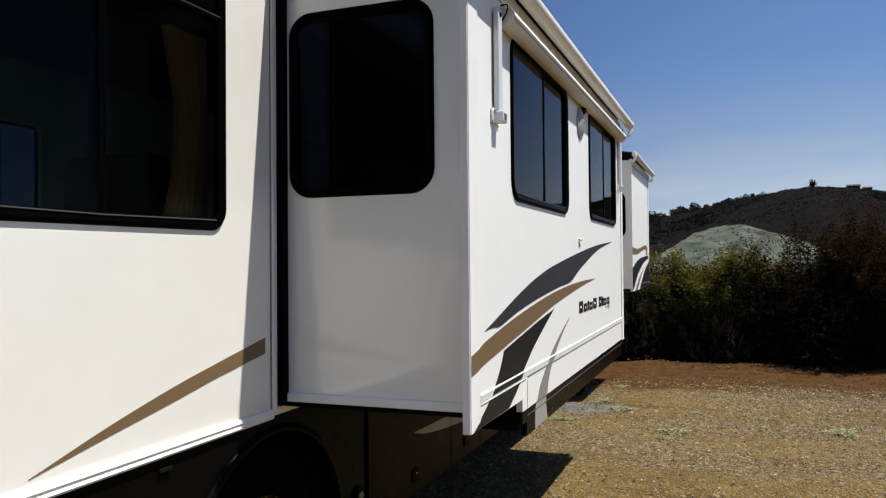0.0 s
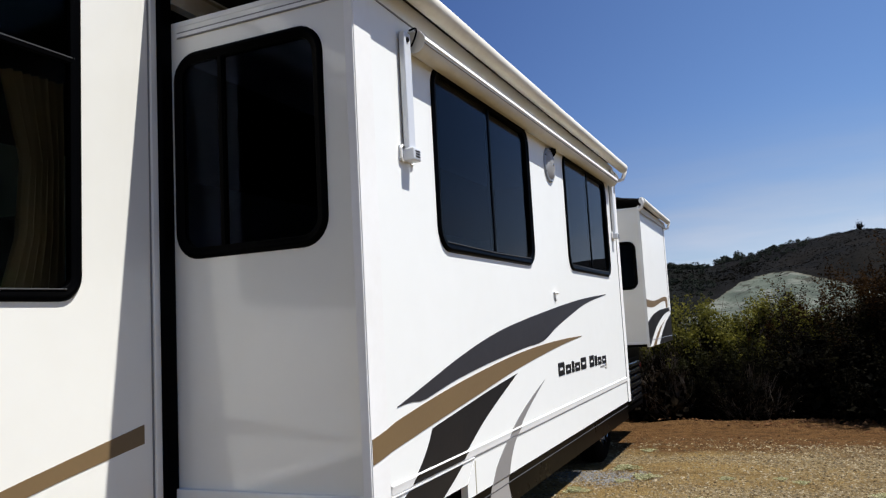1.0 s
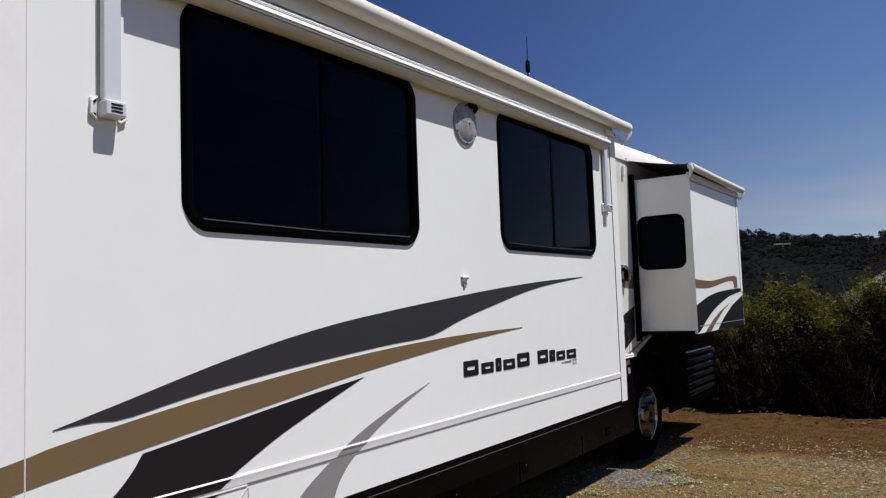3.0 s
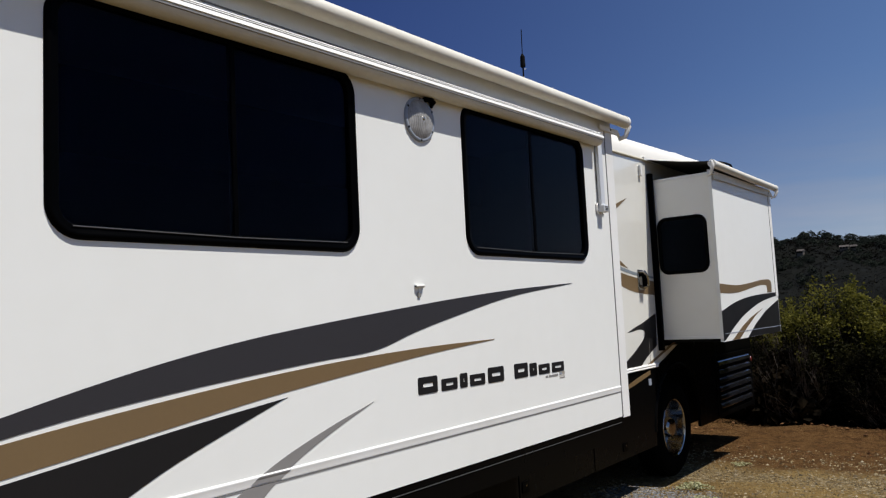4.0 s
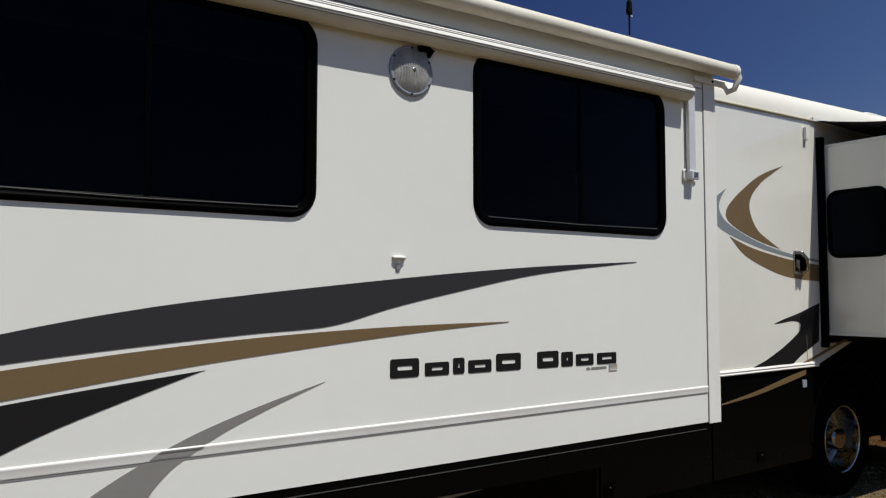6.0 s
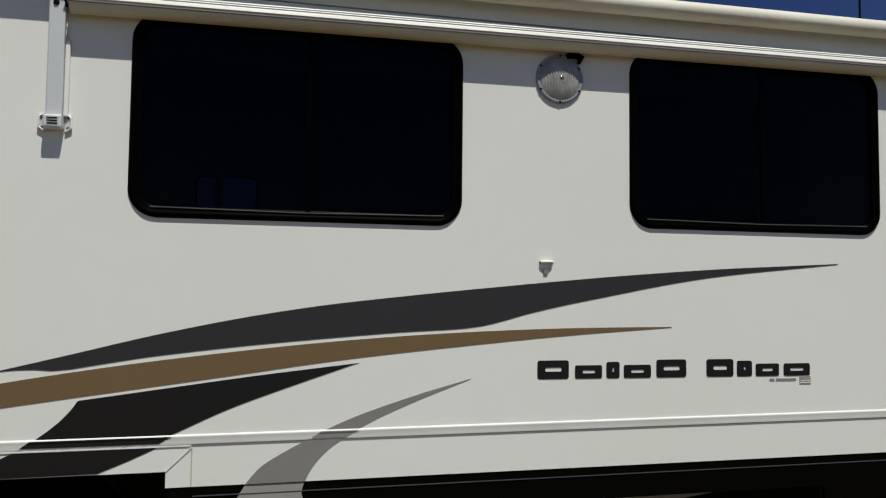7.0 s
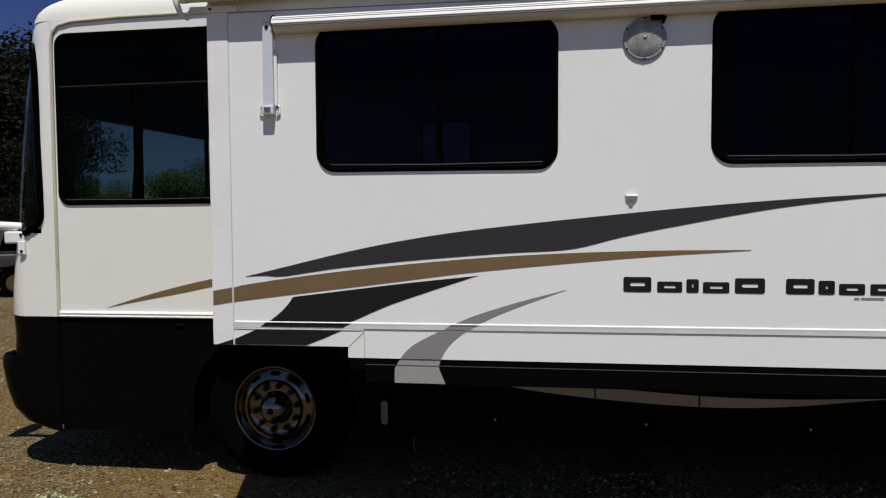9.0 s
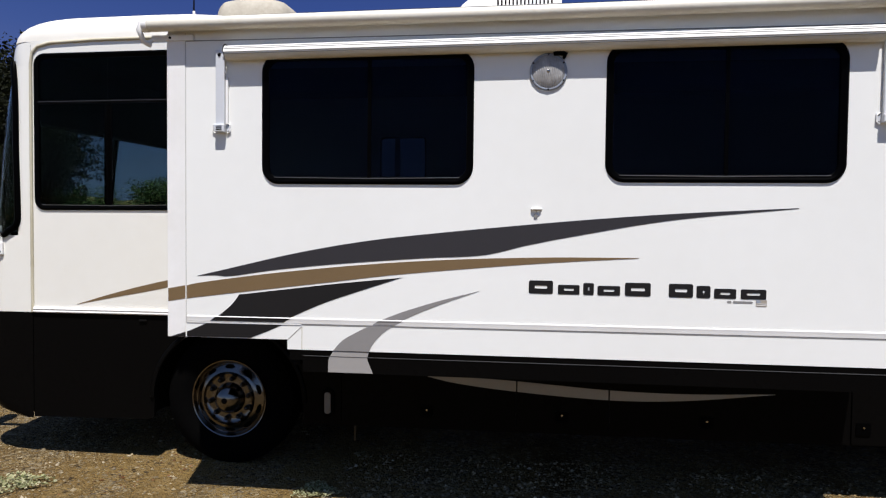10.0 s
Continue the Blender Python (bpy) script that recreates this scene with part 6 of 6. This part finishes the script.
low_side = [(0.02, 0.48)] + [(0.12, 0.36)] + car_arch(0.74) + car_arch(3.62) + [(4.35, 0.36), (4.52, 0.55), (4.50, 0.86), (4.35, 0.98), (3.35, 1.06), (0.05, 1.06), (0.0, 0.8)]
body = part("car_body", side_shape(low_side, 0.90, 0.03), M_SUV, CAR, "", 40)
part("car_cabin", side_shape([(0.06, 1.05), (0.30, 1.66), (0.48, 1.72), (2.35, 1.74), (2.62, 1.68), (3.32, 1.06)], 0.80, 0.06), M_SUV, CAR, "", 40)
for s in (-1, 1):
    for pts in ([(0.40, 1.14), (0.54, 1.56), (1.16, 1.60), (1.22, 1.14)], [(1.30, 1.14), (1.25, 1.60), (2.05, 1.61), (2.08, 1.14)], [(2.16, 1.14), (2.13, 1.60), (2.50, 1.57), (3.02, 1.14)]):
        part("car_window", plate(pts, [], 0.797 if s > 0 else -0.803, 0.803 if s > 0 else -0.797, NPL), M_RUBBER, CAR)
    part("rub_strip", box(0.25, 3.1, s * 0.90 - 0.008, s * 0.90 + 0.008, 0.70, 0.76, 0.005), M_RUBBER, CAR)
    part("tail_light", box(-0.005, 0.10, s * 0.72 - 0.1, s * 0.72 + 0.1, 0.82, 1.02, 0.01), M_RED, CAR)
    for cx in (0.74, 3.62):
        m = NPL @ Matrix.Translation((cx, 0.35, s * 0.78))
        prof = [(0.0, 0.06 * s), (0.10, 0.05 * s), (0.205, 0.055 * s), (0.215, 0.075 * s)]
        wt = part("car_wheel", lathe([(0.215, 0.07 * s), (0.24, 0.10 * s), (0.32, 0.10 * s), (0.345, 0.07 * s), (0.345, -0.10 * s), (0.22, -0.10 * s)], m, 36), M_TYRE, CAR, "", 40)
        part("car_rim", lathe(prof, m, 30), M_CHROME, wt, "", 40)
part("rear_bumper", box(-0.10, 0.06, -0.86, 0.86, 0.42, 0.62, 0.04), M_RUBBER, CAR)
part("rear_window", box(0.10, 0.26, -0.62, 0.62, 1.15, 1.58, 0.01), M_RUBBER, CAR)
CAR.location = (-11.65, -7.70, 0.0)
CAR.scale = (0.88, 0.88, 0.86)
CAR.rotation_euler = (0, 0, radians(128.5))

PLANTER = thing("garden_planter", (0, 0, 0), "low mauve planter box with white lattice behind the car", "planter")
part("planter_box", box(-0.75, 0.75, -0.25, 0.25, 0.0, 0.30, 0.015), M_SHED, PLANTER)
part("soil", box(-0.70, 0.70, -0.20, 0.20, 0.29, 0.31), M_BARK, PLANTER)
for i in range(9):
    part("lattice_bar", box(-0.72 + i * 0.18 - 0.018, -0.72 + i * 0.18 + 0.018, -0.245, -0.215, 0.29, 0.62, 0.004), M_TRIM, PLANTER)
for z in (0.34, 0.47, 0.60):
    part("lattice_rail", box(-0.74, 0.74, -0.252, -0.244, z - 0.018, z + 0.018, 0.003), M_TRIM, PLANTER)
PLANTER.location = (-11.75, -8.70, 0)
PLANTER.rotation_euler = (0, 0, radians(128.5))

# ---- far hills: scrub, woods on the crest, a house ----
def far_clumps(name, spots_in, per, label, category, seed, flat=1.0, mat=None, leaf=0.30):
    rnd = np.random.default_rng(seed)
    vs, fs = [], []
    for x, y, z, s in spots_in:
        d = rnd.normal(0, 1, (per, 3))
        d *= rnd.uniform(0.2, 1, (per, 1)) ** 0.4 / np.linalg.norm(d, axis=1)[:, None]
        c = np.array([x, y, z]) + d * np.array([0.52, 0.52, 0.46 * flat]) * s * rnd.uniform(0.8, 1.2) + np.array([0, 0, 0.42 * s * flat])
        v, f = leaves(c, leaf * s, 0.02 * s, rnd, 0.85)
        k = len(vs)
        vs += v
        fs += [(a + k, b + k, d + k) for a, b, d in f]
    return tagged(cloud(name, vs, fs, mat or M_SCRUB), label, category, kind="stuff")


def at_bearing(az, r):
    x, y = 0.5 + r * math.sin(radians(az)), 1.5 + r * math.cos(radians(az))
    return x, y, land(x, y)


wood = []
for i in range(150):
    az = -19 + 16.5 * rng.uniform()
    r = CREST - rng.uniform(0, 40)
    if noise.noise((az * 0.9, 0.3, 0)) > -0.12:
        x, y, z = at_bearing(az, r)
        wood.append((x, y, z - 0.5, rng.uniform(4.0, 9.0)))
for i in range(60):
    az = -4 + 6 * rng.uniform()
    x, y, z = at_bearing(az, CREST - rng.uniform(0, 160))
    wood.append((x, y, z - 0.5, rng.uniform(2.5, 5.0)))
for i in range(420):
    az = -20 + 15.5 * rng.uniform() ** 1.2
    x, y, z = at_bearing(az, rng.uniform(430, CREST - 10))
    if noise.noise((x * 0.02, y * 0.02, 1.0)) > -0.1:
        wood.append((x, y, z - 0.5, rng.uniform(2.5, 5.5)))
far_clumps("far_woods", wood, 240, "dark oaks along the far ridge", "woods", 21, 1.0, M_WOODS, 0.14)
scrub = []
for i in range(15000):
    az, r = rng.uniform(-19, 11), rng.uniform(300, CREST + 5)
    x, y, z = at_bearing(az, r)
    el = math.degrees(math.atan2(z - 1.85, r))
    if -5.5 < az < 8 and el < 2.6 - 0.05 * (az - 0.4) ** 2 and rng.uniform() > 0.16:
        continue
    scrub.append((x, y, z - 0.3, rng.uniform(1.0, 2.0) * (1.9 if noise.noise((x * 0.012, y * 0.012, 4.0)) > 0.05 else 1.0)))
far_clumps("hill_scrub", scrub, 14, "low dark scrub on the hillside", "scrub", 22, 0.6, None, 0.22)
ltree = thing("lone_tree", at_bearing(5.1, CREST - 6), "lone dark tree on the hilltop", "tree")
rl = np.random.default_rng(5)
pts = rl.normal(0, 1, (260, 3)) * np.array([1.5, 1.5, 1.9]) + np.array([0, 0, 4.2])
v, f = leaves(pts, 1.1, 0.1, rl, 0.8)
cloud("crown", v, f, M_SCRUB, ltree).matrix_parent_inverse = Matrix()
bm = bmesh.new()
merge_tube(bm, [Vector((0, 0, -0.5)), Vector((0, 0, 4))], [0.35, 0.15], 6)
part("trunk", bm, M_BARK, ltree).matrix_parent_inverse = Matrix()
for az, wd, hh in ((7.55, 9.0, 2.0), (8.35, 6.0, 1.5), (-12.9, 3.5, 2.0), (-10.25, 5.0, 1.8), (-9.7, 3.0, 2.0)):
    r = CREST - 14
    if az < 0:
        while math.degrees(math.atan2(at_bearing(az, r)[2] - 1.85, r)) > 2.95:
            r -= 4
    x, y, z = at_bearing(az, r)
    hs = thing("hilltop_house", (x, y, z + 0.6), "small tan hilltop house with terracotta roof", "house", "houses on the hills")
    for o in (part("wall", box(-wd / 2, wd / 2, -3, 3, -2.0, hh, 0.05), M_STUCCO, hs), part("roof", loft([[(-wd / 2 - 0.4, -3.5, hh), (-wd / 2 - 0.4, 0, hh + 1.4), (-wd / 2 - 0.4, 3.5, hh)], [(wd / 2 + 0.4, -3.5, hh), (wd / 2 + 0.4, 0, hh + 1.4), (wd / 2 + 0.4, 3.5, hh)]], True, True), M_TILE, hs)):
        o.matrix_parent_inverse = Matrix()
    for k in range(3):
        cx = -wd / 2 + wd * (k + 0.5) / 3
        part("window", box(cx - 0.5, cx + 0.5, -3.04, -2.99, 0.8, 2.0), M_RUBBER, hs).matrix_parent_inverse = Matrix()

# ---- on the ground: weeds, stones, clods ----
def weed(seed):
    rnd = np.random.default_rng(seed)
    ob = thing("weed", (0, 0, 0), "low pale green weed flat on the gravel", "weed", "weeds on the gravel")
    n = 520
    a, r = rnd.uniform(0, 2 * math.pi, n), 0.19 * np.sqrt(rnd.uniform(0, 1, n))
    r *= 1 + 0.35 * np.sin(3 * a + seed)
    c = np.stack([r * np.cos(a), r * np.sin(a), 0.02 + 0.035 * rnd.uniform(0, 1, n) * (1 - r / 0.4)], 1)
    v, f = leaves(c, 0.026, 0.004, rnd, 0.7, 0.6, 0.35)
    cloud("foliage", v, f, M_WEED, ob)
    return ob


w1, w2 = weed(31), weed(32)
spots = [(-0.62, 8.14, 0.95, 0), (0.965, 8.61, 0.95, 40), (-1.585, 9.68, 0.95, 80), (-1.29, 9.20, 0.9, 120), (-1.86, 8.45, 0.8, 200), (-1.51, 9.00, 0.5, 10), (-0.67, 7.86, 0.6, 260), (0.245, 9.17, 0.5, 20),
         (-0.465, 9.27, 0.5, 75), (-1.52, 10.9, 0.6, 140), (-1.235, 1.528, 1.2, 190), (-1.462, 3.566, 0.9, 300), (0.06, 9.33, 0.45, 5), (1.8, 9.6, 0.5, 66), (-2.3, 0.2, 0.6, 31)]
for i, (x, y, s, turn) in enumerate(spots):
    src = (w1, w2)[i % 2]
    if i < 2:
        s *= 0.8
        src.location, src.rotation_euler, src.scale = (x, y, land(x, y)), (0, 0, radians(turn)), (s, s, s)
    else:
        s *= 0.8
        c = copy_thing(src, pose(x, y, land(x, y), 0, 0, turn))
        c.scale = (s, s, s)


def stones(name, areas, mat, label, category, seed):
    rnd = np.random.default_rng(seed)
    base = np.array([(1, 0, 0), (-1, 0, 0), (0, 1, 0), (0, -1, 0), (0, 0, 1), (0, 0, -1)], float)
    tri = np.array([(0, 2, 4), (2, 1, 4), (1, 3, 4), (3, 0, 4), (2, 0, 5), (1, 2, 5), (3, 1, 5), (0, 3, 5)])
    vs, fs, k = [], [], 0
    for x0, x1, y0, y1, n, s0, s1 in areas:
        for _ in range(n):
            x, y = rnd.uniform(x0, x1), rnd.uniform(y0, y1)
            if noise.noise((x * 0.35, y * 1.0, 9.0)) + rnd.uniform(-0.35, 0.35) < -0.05:
                continue
            s = s0 + (s1 - s0) * rnd.uniform() ** 2.5
            p = base * (s * rnd.uniform(0.6, 1.3, (6, 1))) * np.array([1, rnd.uniform(0.6, 1), rnd.uniform(0.45, 0.8)])
            t = rnd.uniform(0, math.pi)
            rot = np.array([[math.cos(t), -math.sin(t), 0], [math.sin(t), math.cos(t), 0], [0, 0, 1]])
            p = p @ rot.T + np.array([x, y, land(x, y) + s * 0.2])
            vs.append(p)
            fs.append(tri + k)
            k += 6
    return tagged(cloud(name, np.concatenate(vs).tolist(), np.concatenate(fs).tolist(), mat), label, category, kind="stuff")


stones("gravel", [(-2.4, 3.0, 3.6, 8.5, 30000, 0.004, 0.019), (-2.4, 4.2, 8.5, 11.5, 30000, 0.005, 0.021), (-2.4, 4.2, 11.5, 12.1, 1400, 0.005, 0.018), (-7.0, -0.9, -4.0, 3.2, 20000, 0.004, 0.020), (-12, -4, -9, -2, 3000, 0.01, 0.025)], M_PEBBLE, "loose tan and grey gravel on the yard", "gravel", 41)
stones("dirt_clods", [(-3.2, 5.5, 11.6, 13.9, 5000, 0.006, 0.026), (-3.0, 5.0, 12.95, 13.6, 900, 0.015, 0.05), (-2.5, -1.1, 1.9, 2.5, 160, 0.008, 0.02)], M_CLOD, "crumbled red dirt clods along the bank", "dirt", 42)
